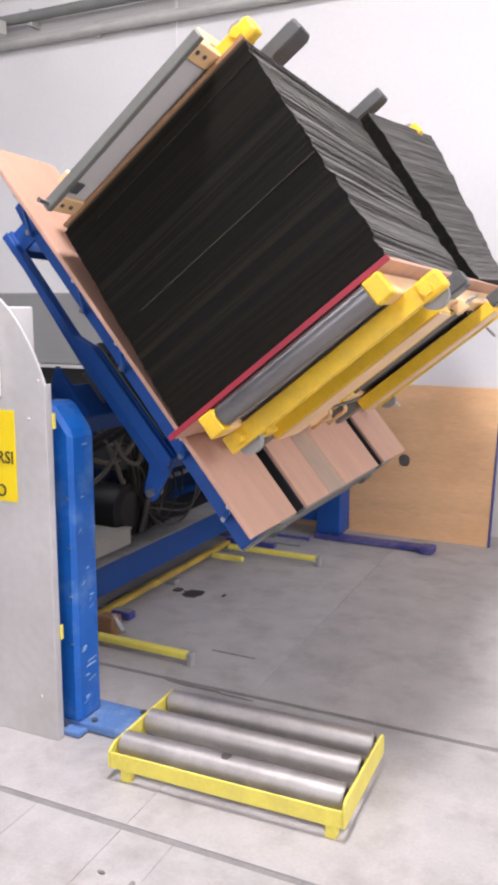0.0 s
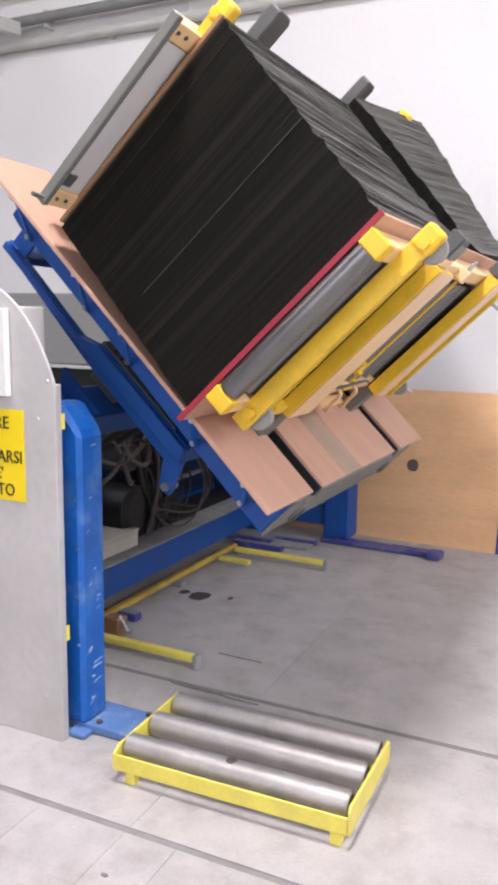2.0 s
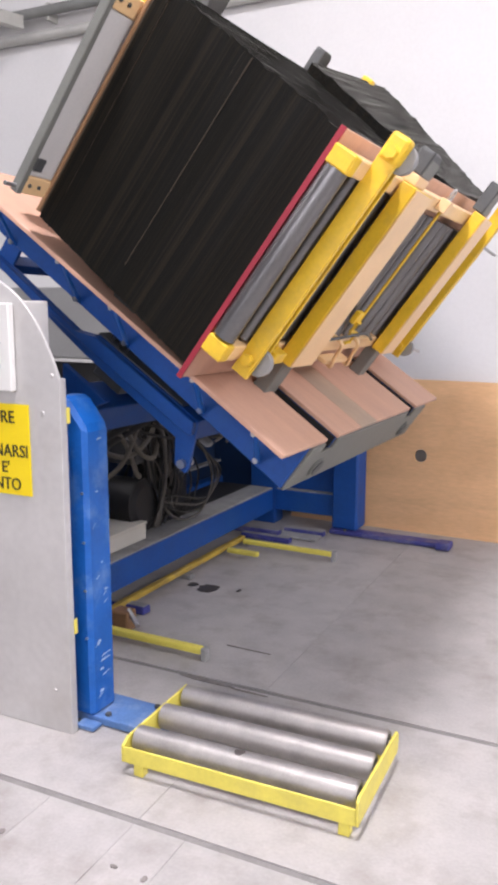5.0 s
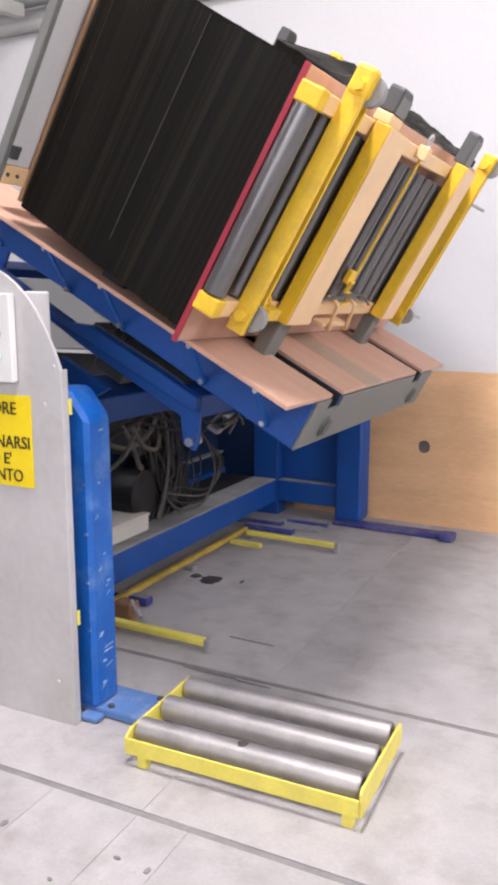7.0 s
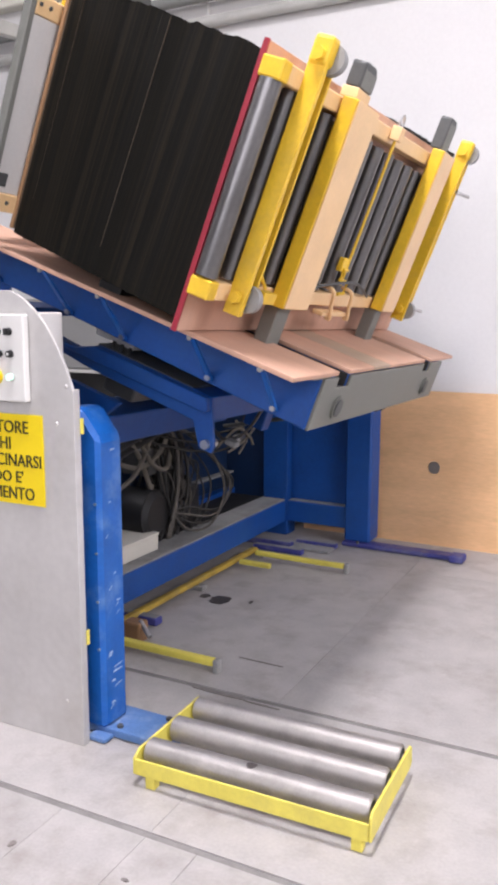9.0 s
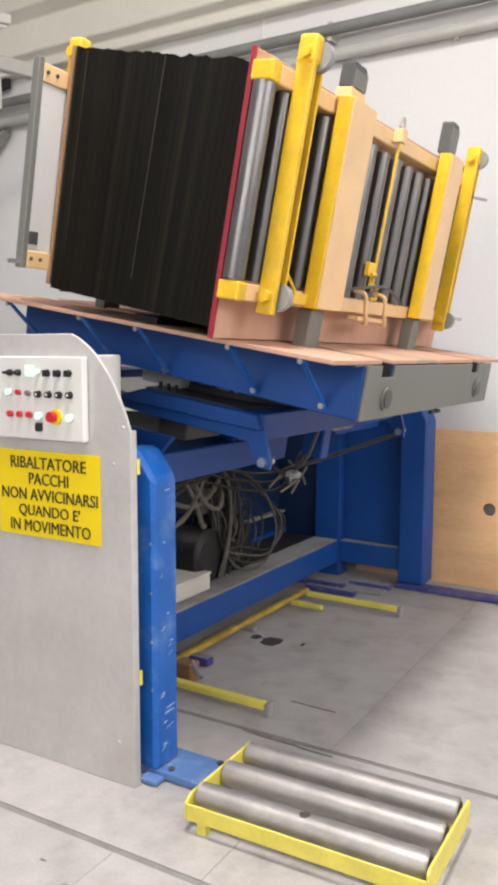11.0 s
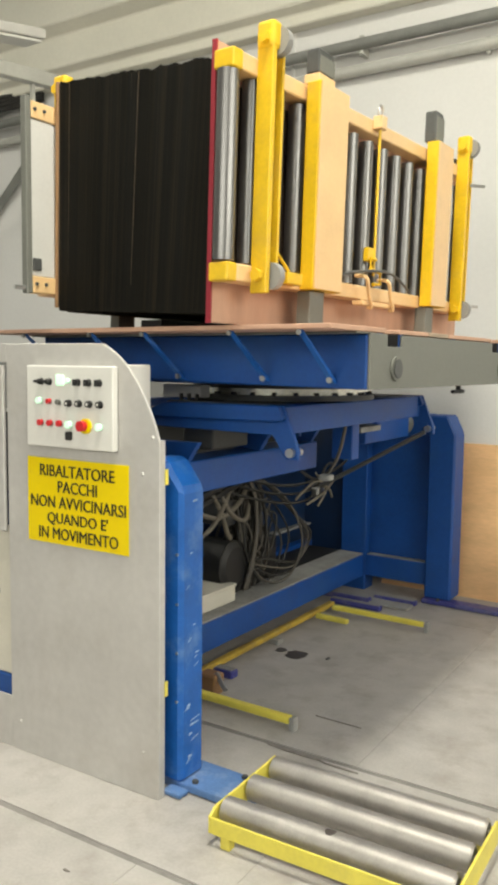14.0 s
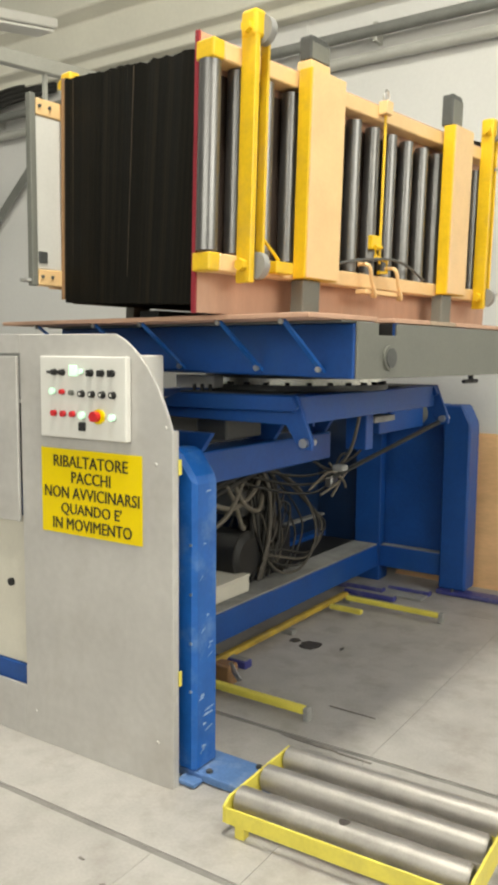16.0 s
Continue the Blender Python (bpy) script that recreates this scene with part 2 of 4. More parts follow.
def sweep(points, r, bm=None, seg=8, fine=6):
    """A round cable or bar through points, smoothed."""
    bm = bm or bmesh.new()
    P = [Vector(p) for p in points]
    if fine > 1 and len(P) > 2:
        Q = []
        for i in range(len(P) - 1):
            a, b, c, d = P[max(i - 1, 0)], P[i], P[i + 1], P[min(i + 2, len(P) - 1)]
            for k in range(fine):
                t = k / fine
                Q.append(0.5 * ((2 * b) + (c - a) * t + (2 * a - 5 * b + 4 * c - d) * t * t + (3 * b - a - 3 * c + d) * t ** 3))
        P = Q + [P[-1]]
    rings, up = [], Vector((0.13, 0.31, 0.94))
    for i, p in enumerate(P):
        d = (P[min(i + 1, len(P) - 1)] - P[max(i - 1, 0)]).normalized()
        s = d.cross(up)
        if s.length < 0.05:
            s = d.cross(Vector((1, 0, 0)))
        s.normalize()
        u = s.cross(d)
        rings.append([bm.verts.new(p + r * (math.cos(a) * s + math.sin(a) * u)) for a in [2 * math.pi * k / seg for k in range(seg)]])
    for a, b in zip(rings, rings[1:]):
        for k in range(seg):
            bm.faces.new((a[k], a[(k + 1) % seg], b[(k + 1) % seg], b[k]))
    bm.faces.new(rings[0][::-1])
    bm.faces.new(rings[-1])
    bmesh.ops.recalc_face_normals(bm, faces=bm.faces[:])
    return bm


def text_mesh(body, width, height, bold=0.0):
    """Letters as a mesh of the given width and cap height, centred on the origin, facing -y."""
    cu = bpy.data.curves.new("lettering", "FONT")
    cu.body, cu.extrude, cu.offset, cu.resolution_u = body, 0.004, bold, 3
    tmp = new("lettering", cu)
    me = bpy.data.meshes.new_from_object(tmp)
    bpy.data.objects.remove(tmp)
    co = np.array([v.co[:] for v in me.vertices])
    lo, hi = co.min(0), co.max(0)
    sx, sy = width / (hi[0] - lo[0]), height / (hi[1] - lo[1])
    for v in me.vertices:
        x, y, z = v.co
        v.co = ((x - (lo[0] + hi[0]) / 2) * sx, -z * 0.4, (y - (lo[1] + hi[1]) / 2) * sy)
    bm = bmesh.new()
    bm.from_mesh(me)
    bmesh.ops.recalc_face_normals(bm, faces=bm.faces[:])
    return bm


# ---- the hall ----
WALL_Y = 3.42
X0, X1, Y0 = -7.0, 7.4, -6.4
floor = part("floor", box(X0, X1, Y0, WALL_Y, -0.30, -0.005, 0), JOINT)
tagged(floor, "light grey concrete floor with dark joints", "floor", kind="structure")
part("wall_north", box(X0, X1, WALL_Y, WALL_Y + 0.25, -0.3, 5.9, 0), PLASTER)
part("wall_west", box(X0 - 0.25, X0, Y0, WALL_Y, -0.3, 5.9, 0), CONCRETE)


def wall_with_opening(name, along, a0, a1, face, thick, o0, o1, z0, z1):
    """A wall along x or y with one opening through it."""
    bm = bmesh.new()
    for p0, p1, q0, q1 in ((a0, o0, -0.3, 5.9), (o1, a1, -0.3, 5.9), (o0, o1, -0.3, z0), (o0, o1, z1, 5.9)):
        if q1 - q0 > 0.001:
            if along == "y":
                box(face, face + thick, p0, p1, q0, q1, 0, bm)
            else:
                box(p0, p1, face, face + thick, q0, q1, 0, bm)
    return part(name, bm, CONCRETE)


wall_with_opening("wall_east", "y", Y0, WALL_Y, X1, 0.25, -4.0, 2.0, 2.7, 5.1)
wall_with_opening("wall_south", "x", X0, X1, Y0 - 0.25, 0.25, -1.5, 4.5, 2.4, 4.4)
bm = bmesh.new()
for a, b, c, d in ((X0, X1, 0.3, WALL_Y), (X0, X1, Y0, -1.6), (X0, -5.1, -1.6, 0.3), (-2.1, 0.5, -1.6, 0.3), (1.5, X1, -1.6, 0.3)):
    box(a, b, c, d, 5.6, 5.75, 0, bm)
part("ceiling", bm, CONCRETE)
for nm in ("wall_north", "wall_west", "wall_east", "wall_south", "ceiling"):
    tagged(bpy.data.objects[nm], ("plain white plastered hall " if nm == "wall_north" else "plain grey concrete hall ") + nm.split("_")[0], nm.split("_")[0], kind="structure")
beam = part("trim", prism([(3.42, 4.06), (3.30, 4.06), (3.30, 4.14), (3.22, 4.18), (3.22, 4.44), (3.10, 4.50), (3.10, 5.6), (3.42, 5.6)], "x", X0, X1, 0.01), CEIL)
tagged(beam, "stepped cream concrete beam along the wall head", "beam", kind="structure")
seam = part("trim", box(-1.53, -1.50, 3.405, 3.42, 0, 4.06, 0.003), PLASTER)
tagged(seam, "white vertical cover strip on the wall", "trim", kind="structure")

pipe = thing("wall_pipe", (0, 3.31, 3.83), "dark grey round pipe running along the wall", "pipe")
part("pipe", rod((X0, 3.31, 3.83), (X1, 3.31, 3.83), 0.040, seg=20), PIPE, pipe, smooth=True)
for x in (-5, -2.8, -0.9, 1.4, 3.6, 5.8):
    part("bracket", box(x - 0.015, x + 0.015, 3.31, 3.42, 3.76, 3.89, 0.002), PIPE_PALE, pipe)
pipe = thing("wall_pipe", (0, 3.36, 3.67), "pale grey conduit running along the wall", "pipe")
part("pipe", rod((X0, 3.36, 3.67), (X1, 3.36, 3.67), 0.04, seg=16), PIPE_PALE, pipe, smooth=True)
for x in (-4.4, -2.2, 0.0, 2.2, 4.4):
    part("bracket", box(x - 0.012, x + 0.012, 3.36, 3.42, 3.62, 3.72, 0.002), PIPE_PALE, pipe)

# plywood sheet leaning on the wall, with a hand hole
ply = thing("plywood_sheet", (0.3, 3.3, 0), "tan plywood sheet with a round hole leaning on the wall", "plywood")
bm = bmesh.new()
hx, hz, hr, k = 0.360, 0.508, 0.043, 32
PL, PR, PH = -0.55, 0.966, 1.02
ring = [(hx + hr * math.cos(2 * math.pi * i / k), hz + hr * math.sin(2 * math.pi * i / k)) for i in range(k)]
rect = []
for i in range(k):
    a = 2 * math.pi * i / k
    c, s = math.cos(a), math.sin(a)
    d = min(((PR - hx) if c > 0 else (hx - PL)) / max(abs(c), 1e-6), ((PH - hz) if s > 0 else hz) / max(abs(s), 1e-6))
    rect.append((hx + d * c, hz + d * s))
for x, z in ((PR, PH), (PL, PH), (PR, 0), (PL, 0)):
    a = min(range(k), key=lambda i: (rect[i][0] - x) ** 2 + (rect[i][1] - z) ** 2)
    rect[a] = (x, z)


def lean_y(z):
    """Front face of the leaning sheet at height z."""
    return 3.14 + 0.24 * z


layers = []
for y in (0.0, 0.024):
    layers.append(([bm.verts.new((p, lean_y(q) + y, q)) for p, q in ring], [bm.verts.new((p, lean_y(q) + y, q)) for p, q in rect]))
for i in range(k):
    j = (i + 1) % k
    (r0, o0), (r1, o1) = layers
    for f in ((r0[i], r0[j], o0[j], o0[i]), (r1[j], r1[i], o1[i], o1[j]), (r0[j], r0[i], r1[i], r1[j]), (o0[i], o0[j], o1[j], o1[i])):
        bm.faces.new(f)
bmesh.ops.recalc_face_normals(bm, faces=bm.faces[:])
part("board", bm, PLY, ply)
part("edge_strip", prism([(lean_y(0) - 0.004, 0.0), (lean_y(0) + 0.026, 0.0), (lean_y(0.8) + 0.026, 0.8), (lean_y(0.8) - 0.004, 0.8)], "x", 0.968, 0.981, 0.002), INDIGO, ply, "indigo painted edge strip")

# grey hood and dark machine behind the tipper
hood = thing("machine_hood", (-3.5, 3.2, 0), "grey sheet-metal machine housing with a dark lower part", "machine")
part("hood", box(-6.4, -1.62, 3.02, 3.40, 1.10, 1.66, 0.012), HOOD, hood)
part("lip", box(-6.4, -1.60, 3.005, 3.40, 1.07, 1.096, 0.004), PANEL_PALE, hood)
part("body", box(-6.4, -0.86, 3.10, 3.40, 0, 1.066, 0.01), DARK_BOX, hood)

# hanging lamp and roof steel seen past the load
lamp = thing("ceiling_lamp", (-3.0, 1.2, 3.6), "white strip lamp hanging from the ceiling", "lamp")
part("housing", prism([(0.1, 3.51), (2.2, 3.90), (2.2, 3.97), (0.1, 3.58)], "x", -3.12, -2.90, 0.008), PANEL_PALE, lamp)
part("diffuser", prism([(0.12, 3.49), (2.18, 3.873), (2.18, 3.893), (0.12, 3.51)], "x", -3.10, -2.92, 0.004), CONTROL, lamp)
for y in (0.4, 1.3):
    part("hanger", rod((-3.01, y, 3.57 + 0.186 * (y - 0.1)), (-3.01, y, 5.6), 0.006, seg=8), BARE, lamp)
steel = thing("roof_rail", (-3.0, 1.8, 3.5), "pale grey-green steel rail below the ceiling", "rail")
part("rail", prism([(-1.5, 3.24), (3.22, 3.69), (3.22, 3.79), (-1.5, 3.34)], "x", -3.04, -2.96, 0.006), PIPE_PALE, steel)
part("hanger", box(-3.02, -2.98, 0.0, 0.04, 3.49, 5.6, 0.004), PIPE_PALE, steel)
part("dropper", box(-3.02, -2.99, 2.14, 2.17, 3.32, 3.60, 0.003), PIPE_PALE, steel)
strut = thing("diagonal_strut", (-4.7, 3.3, 3.1), "grey diagonal steel brace on the wall", "brace")
part("bar", rod((-5.35, 3.36, 2.62), (-4.25, 3.36, 3.60), 0.05, seg=4), PIPE, strut)
bund = thing("cable_bundle", (-5, 3.3, 3.95), "dark cables slung along the wall", "cable")
for i in range(4):
    part("cable", sweep([(-6.5, 3.33, 3.9 + 0.05 * i), (-5.4, 3.30, 3.87 + 0.045 * i), (-4.8, 3.30, 3.95 + 0.04 * i), (-4.2, 3.36, 3.99 + 0.03 * i)], 0.022), CABLE, bund, smooth=True)

# ---- the tipper's fixed frame ----
PX, PZ = -0.311, 1.175
TX, TY = -0.080, 1.20
frame_thing = thing("tipper_base_frame", (-0.3, 1.5, 0), "blue painted steel base frame of the pack tipper", "machine frame")
POST = [(-0.13, 0.03), (0.03, 0.03), (0.03, 1.112), (-0.05, 1.216), (-0.13, 1.216)]
near_post = part("post", prism(POST, "y", 0.074, 0.215, 0.016), BLUE_WORN, frame_thing, "scuffed bright blue end post")
scuffs = random.Random(8)
for i in range(17):
    y = 0.088 + 0.07 * scuffs.random()
    z = 0.09 + 0.22 * scuffs.random() if i < 9 else 0.35 + 0.75 * scuffs.random()
    ln, ht, rise = 0.012 + (0.055 if i < 9 else 0.02) * scuffs.random(), 0.004 + 0.007 * scuffs.random(), 0.016 * scuffs.random()
    part("scuff", prism([(y, z), (y + ln, z + rise), (y + ln * 0.9, z + rise + ht * 0.6), (y + ln * 0.2, z + ht)], "x", 0.0302, 0.0306, 0), SCUFF, near_post)
part("post", prism([(-0.13, 0.03), (0.050, 0.03), (0.050, 1.120), (-0.008, 1.238), (-0.13, 1.238)], "y", 2.87, 3.05, 0.012), BLUE, frame_thing)
for y0, y1 in ((0.06, 0.20), (2.90, 3.04)):
    part("back_post", box(-0.76, -0.57, y0, y1, 0.0, 1.245, 0.008), BLUE, frame_thing)
    part("end_plate", box(-0.569, -0.131, y0 + 0.07, y0 + 0.09, 0.255, 1.235, 0.003), BLUE, frame_thing)
    part("end_sill", box(-0.569, -0.131, y0, y1, 0.105, 0.253, 0.006), BLUE, frame_thing)
    part("end_head", box(-0.569, -0.131, y0, y1 - 0.02, 1.10, 1.24, 0.006), BLUE, frame_thing)
    part("sill_dust", box(-0.56, -0.14, y0 + 0.006, y0 + 0.068, 0.2535, 0.2565, 0), DUST, frame_thing)
part("side_beam", box(-0.66, -0.58, 0.205, 2.895, 0.10, 0.252, 0.006), BLUE, frame_thing)
part("tray", box(-0.76, -0.582, 0.21, 2.89, 0.254, 0.262, 0.002), DUST, frame_thing, "dusty grey steel tray")
part("tray", box(-1.02, -0.761, 0.21, 2.89, 0.254, 0.262, 0.002), DARK_BOX, frame_thing, "dark rear part of the tray")
part("end_plate", box(-1.084, -0.762, 2.955, 2.975, 0.10, 1.235, 0.003), BLUE_SHADED, frame_thing)
part("rear_beam", box(-1.10, -1.021, 0.06, 3.04, 0.10, 0.29, 0.006), BLUE, frame_thing)
part("rear_panel", box(-1.10, -1.085, 0.06, 3.04, 0.291, 0.98, 0.003), BLUE_SHADED, frame_thing)
part("rear_ledge", box(-1.084, -1.03, 1.9, 2.95, 0.40, 0.415, 0.003), DUST, frame_thing)
part("foot", box(-0.10, 0.30, 0.085, 0.265, 0.004, 0.036, 0.006), BLUE_PALE, frame_thing, "rubbed pale blue foot")
part("foot", box(-0.13, 0.655, 2.83, 2.93, 0.004, 0.034, 0.006), INDIGO, frame_thing)
part("foot_tip", box(0.60, 0.69, 2.79, 2.90, 0.004, 0.05, 0.01), INDIGO, frame_thing)
part("bracket_plate", box(-0.42, -0.135, 2.60, 2.715, 0.004, 0.018, 0.003), DUST, frame_thing, "grey dusty floor plate")
part("toe_plate", box(-0.02, 0.06, 0.03, 0.084, 0.004, 0.020, 0.004), BLUE_PALE, frame_thing)
for x0, x1, y0, y1, h in ((-0.90, -0.40, 2.60, 2.65, 0.040), (-0.62, -0.27, 2.48, 2.53, 0.036), (-0.42, -0.13, 2.72, 2.77, 0.034), (-0.66, -0.41, 1.04, 1.10, 0.042)):
    b = part("foot_bar", box(x0, x1, y0, y1, 0.004, h, 0.006), INDIGO, frame_thing)
    part("foot_bar_dust", box(x0 + 0.006, x1 - 0.01, y0 + 0.012, y1 - 0.004, h + 0.0005, h + 0.003, 0), DUST, b, "grey dust on the bar")
for x, y in ((-0.02, 2.84), (0.07, 0.11), (0.2, 0.24)):
    part("bolt", rod((x, y, 0.03), (x, y, 0.046), 0.012, seg=6), GREY_DARK, frame_thing)
for y0, y1 in ((0.216, 0.30), (2.79, 2.869)):
    part("bearing", rod((PX, y0, PZ), (PX, y1, PZ), 0.075, seg=28), GREY, frame_thing, "grey pivot bearing", smooth=True)
for z in (1.135, 0.375):
    part("hinge", box(-0.0005, 0.003, 0.018, 0.034, z, z + 0.055, 0.001), LEMON, frame_thing, "small yellow hinge")
for z in (0.34, 0.52, 0.70, 0.88):
    part("rivet", rod((0.012, 0.0745, z), (0.012, 0.068, z), 0.005, seg=8), BARE, frame_thing)

# yellow floor bumper bars
bump = thing("floor_bumper", (-0.2, 1.5, 0), "yellow painted floor-level bumper bars, scuffed", "safety bar")
part("bar", box(-0.56, -0.52, 0.78, 2.36, 0.03, 0.06, 0.008), DIRTY, bump)
part("arm", box(-0.50, 0.10, 0.725, 0.765, 0.028, 0.060, 0.008), LEMON, bump)
part("arm", box(-0.50, 0.10, 2.27, 2.305, 0.03, 0.060, 0.008), LEMON, bump)
part("arm", box(-0.50, -0.29, 2.06, 2.095, 0.03, 0.060, 0.008), LEMON, bump)
for y in (0.72, 2.27):
    part("end_cap", box(0.102, 0.128, y + 0.002, y + 0.044, 0.0, 0.062, 0.006), DUST, bump)
for y in (0.9, 1.6, 2.3):
    part("bracket", box(-0.58, -0.48, y, y + 0.05, 0.0, 0.029, 0.004), DUST, bump)
brk = thing("floor_switch", (-0.35, 0.85, 0), "small dusty brown limit switch on the floor", "switch")
part("body", box(-0.46, -0.36, 0.83, 0.91, 0.0, 0.10, 0.012), TAN, brk)
part("lever", rod((-0.38, 0.87, 0.10), (-0.30, 0.83, 0.05), 0.012, seg=8), BARE, brk)

# grey end panel with control box and warning sign
panel = thing("end_panel", (-0.7, 0, 0), "grey sheet-steel end panel with a rounded corner", "machine panel")
arc = [(-0.26 * (1 - u) ** 2 - 0.18 * u * (1 - u), 1.622 * (1 - u) ** 2 + 3.11 * u * (1 - u) + 1.285 * u * u) for u in [i / 14 for i in range(15)]]
out = [(-0.752, 0.0), (0.0, 0.0)] + [(p, q) for p, q in arc[::-1]] + [(-0.752, 1.622)]
part("sheet", prism(out, "y", 0.0, 0.012, 0.002), SHEET, panel)
part("sheet", box(-1.85, -0.7525, 0.0005, 0.0115, -0.0, 0.212, 0.002), SHEET, panel)
part("sheet", box(-1.85, -0.7525, 0.0005, 0.0115, 1.55, 1.622, 0.002), SHEET, panel)
part("sheet", box(-1.85, -1.35, 0.0005, 0.0115, 0.2125, 1.549, 0.002), SHEET, panel)
part("return_edge", box(-0.012, -0.001, 0.0125, 0.035, 0.0, 1.29, 0.002), SHEET, panel)
part("cabinet_door", box(-1.34, -0.768, -0.006, 0.01, 0.885, 1.538, 0.004), SHEET, panel, "grey cabinet door with rounded edges")
part("back_panel", box(-1.36, -0.74, 0.030, 0.042, 0.288, 0.900, 0.003), WHITE_BOX, panel, "cream rear sheet behind the cut-out")
part("sill", box(-1.36, -0.765, 0.018, 0.058, 0.18, 0.286, 0.004), BLUE, panel, "blue beam behind the cut-out")
part("door_lock", rod((-1.0, -0.006, 0.9), (-1.0, -0.02, 0.9), 0.012, seg=12), BLACK, panel)
part("lock", rod((-0.86, 0.0295, 0.62), (-0.86, 0.018, 0.62), 0.016, seg=12), BLACK, panel)
for x, z in ((-0.075, 1.17), (-0.07, 0.16), (-0.70, 0.12), (-0.03, 1.3), (-0.95, 0.11)):
    part("rivet", rod((x, 0.0, z), (x, -0.004, z), 0.008, seg=10, r2=0.005), SHEET, panel)

ctrl = thing("control_box", (-0.42, 0, 1.39), "pale control box with lit push buttons and emergency stop", "control panel")
part("plate", box(-0.637, -0.210, -0.030, -0.002, 1.241, 1.541, 0.005), CONTROL, ctrl)
part("enclosure", box(-0.64, -0.186, 0.0135, 0.15, 1.24, 1.548, 0.006), CONTROL, ctrl)


def button(x, z, r, mat, name="button", deep=0.018):
    r *= 0.8
    bez = part("bezel", rod((x, -0.030, z), (x, -0.034, z), r * 1.2, seg=16), BARE if mat is not BLACK else BLACK, ctrl)
    return part(name, rod((x, -0.034, z), (x, -0.034 - deep * 0.7, z), r, seg=16), mat, ctrl)


for x in (-0.556, -0.515):
    button(x, 1.482, 0.013, BLACK, "selector")
    part("selector_lever", box(x - 0.020, x + 0.010, -0.056, -0.046, 1.477, 1.488, 0.003), BLACK, ctrl)
part("display", box(-0.480, -0.442, -0.036, -0.0302, 1.470, 1.508, 0.002), GREEN_LAMP, ctrl, "lit white indicator")
button(-0.418, 1.487, 0.011, GREEN_LAMP, "pilot_lamp")
for x in (-0.374, -0.322, -0.272):
    button(x, 1.482, 0.014, BLACK, "selector")
    part("selector_lever", box(x - 0.005, x + 0.005, -0.056, -0.046, 1.470, 1.494, 0.003), BLACK, ctrl)
button(-0.563, 1.412, 0.014, GREEN_LAMP, "pilot_lamp")
button(-0.514, 1.411, 0.012, REDB)
button(-0.466, 1.409, 0.012, GREY)
for x in (-0.418, -0.368, -0.318, -0.268):
    button(x, 1.406, 0.014, BLACK)
    part("button_cap", rod((x, -0.046, 1.406), (x, -0.048, 1.406), 0.005, seg=12), CONTROL, ctrl)
for x in (-0.558, -0.510, -0.462):
    button(x, 1.331, 0.014, REDB)
button(-0.414, 1.329, 0.016, GREEN_LAMP, "pilot_lamp")
button(-0.268, 1.327, 0.015, GREEN_LAMP, "pilot_lamp")
part("stop_ring", rod((-0.335, -0.030, 1.327), (-0.335, -0.040, 1.327), 0.027, seg=24), SIGN, ctrl, "yellow ring under the emergency stop")
part("emergency_stop", rod((-0.340, -0.040, 1.328), (-0.340, -0.062, 1.328), 0.019, seg=24), REDB, ctrl, "red mushroom emergency stop")
part("switch", box(-0.428, -0.402, -0.046, -0.0302, 1.272, 1.304, 0.004), BLACK, ctrl)

sign = thing("warning_sign", (-0.41, 0, 1.03), "yellow warning sign with black Italian lettering", "sign")
part("plate", box(-0.661, -0.158, -0.0045, -0.001, 0.871, 1.195, 0.001), SIGN, sign)
for body, x0, x1, z in (("RIBALTATORE", -0.592, -0.222, 1.149), ("PACCHI", -0.500, -0.306, 1.090), ("NON AVVICINARSI", -0.642, -0.169, 1.030),
                        ("QUANDO E'", -0.555, -0.254, 0.969), ("IN MOVIMENTO", -0.600, -0.205, 0.911)):
    bm = text_mesh(body, x1 - x0, 0.044 if "Q" not in body else 0.049, 0.0)
    bm.transform(Matrix.Translation(((x0 + x1) / 2, -0.0062, z - (0.002 if "Q" in body else 0))))
    left = set(bm.verts)
    while left:
        grow, island = [left.pop()], []
        while grow:
            v = grow.pop()
            island.append(v)
            for e in v.link_edges:
                o = e.other_vert(v)
                if o in left:
                    left.discard(o)
                    grow.append(o)
        piece = bmesh.new()
        copy = {v: piece.verts.new(v.co) for v in island}
        for f in {f for v in island for f in v.link_faces}:
            piece.faces.new([copy[v] for v in f.verts])
        part("letter", piece, INK, sign)
    bm.free()

# the end panel stands slightly askew
for ob, dx in ((panel, 0.0), (ctrl, 0.028), (sign, 0.024)):
    ob.matrix_basis = pose(dx, -0.012, 0, 0, 0, 1.2) @ ob.matrix_basis

# pump set, box and cables under the cradle
box_thing = thing("junction_box", (-0.8, 1.27, 0.26), "cream metal junction box on the dusty tray", "box")
part("case", box(-0.93, -0.662, 1.08, 1.44, 0.264, 0.345, 0.005), WHITE_BOX, box_thing)
part("lid", box(-0.935, -0.657, 1.075, 1.445, 0.347, 0.362, 0.004), WHITE_BOX, box_thing)
pump = thing("hydraulic_pump", (-0.9, 1.7, 0.26), "black hydraulic motor and pump on the tray", "pump")
part("motor", rod((-0.98, 1.50, 0.44), (-0.72, 1.50, 0.44), 0.14, seg=32), BLACK, pump, smooth=True)
part("motor_cover", rod((-0.719, 1.50, 0.44), (-0.70, 1.50, 0.44), 0.13, seg=32, r2=0.10), BLACK, pump, smooth=True)
part("saddle", box(-0.96, -0.74, 1.42, 1.58, 0.264, 0.33, 0.006), BLACK, pump)
part("tank", box(-1.01, -0.80, 1.75, 2.1, 0.264, 0.50, 0.012), BLACK, pump)
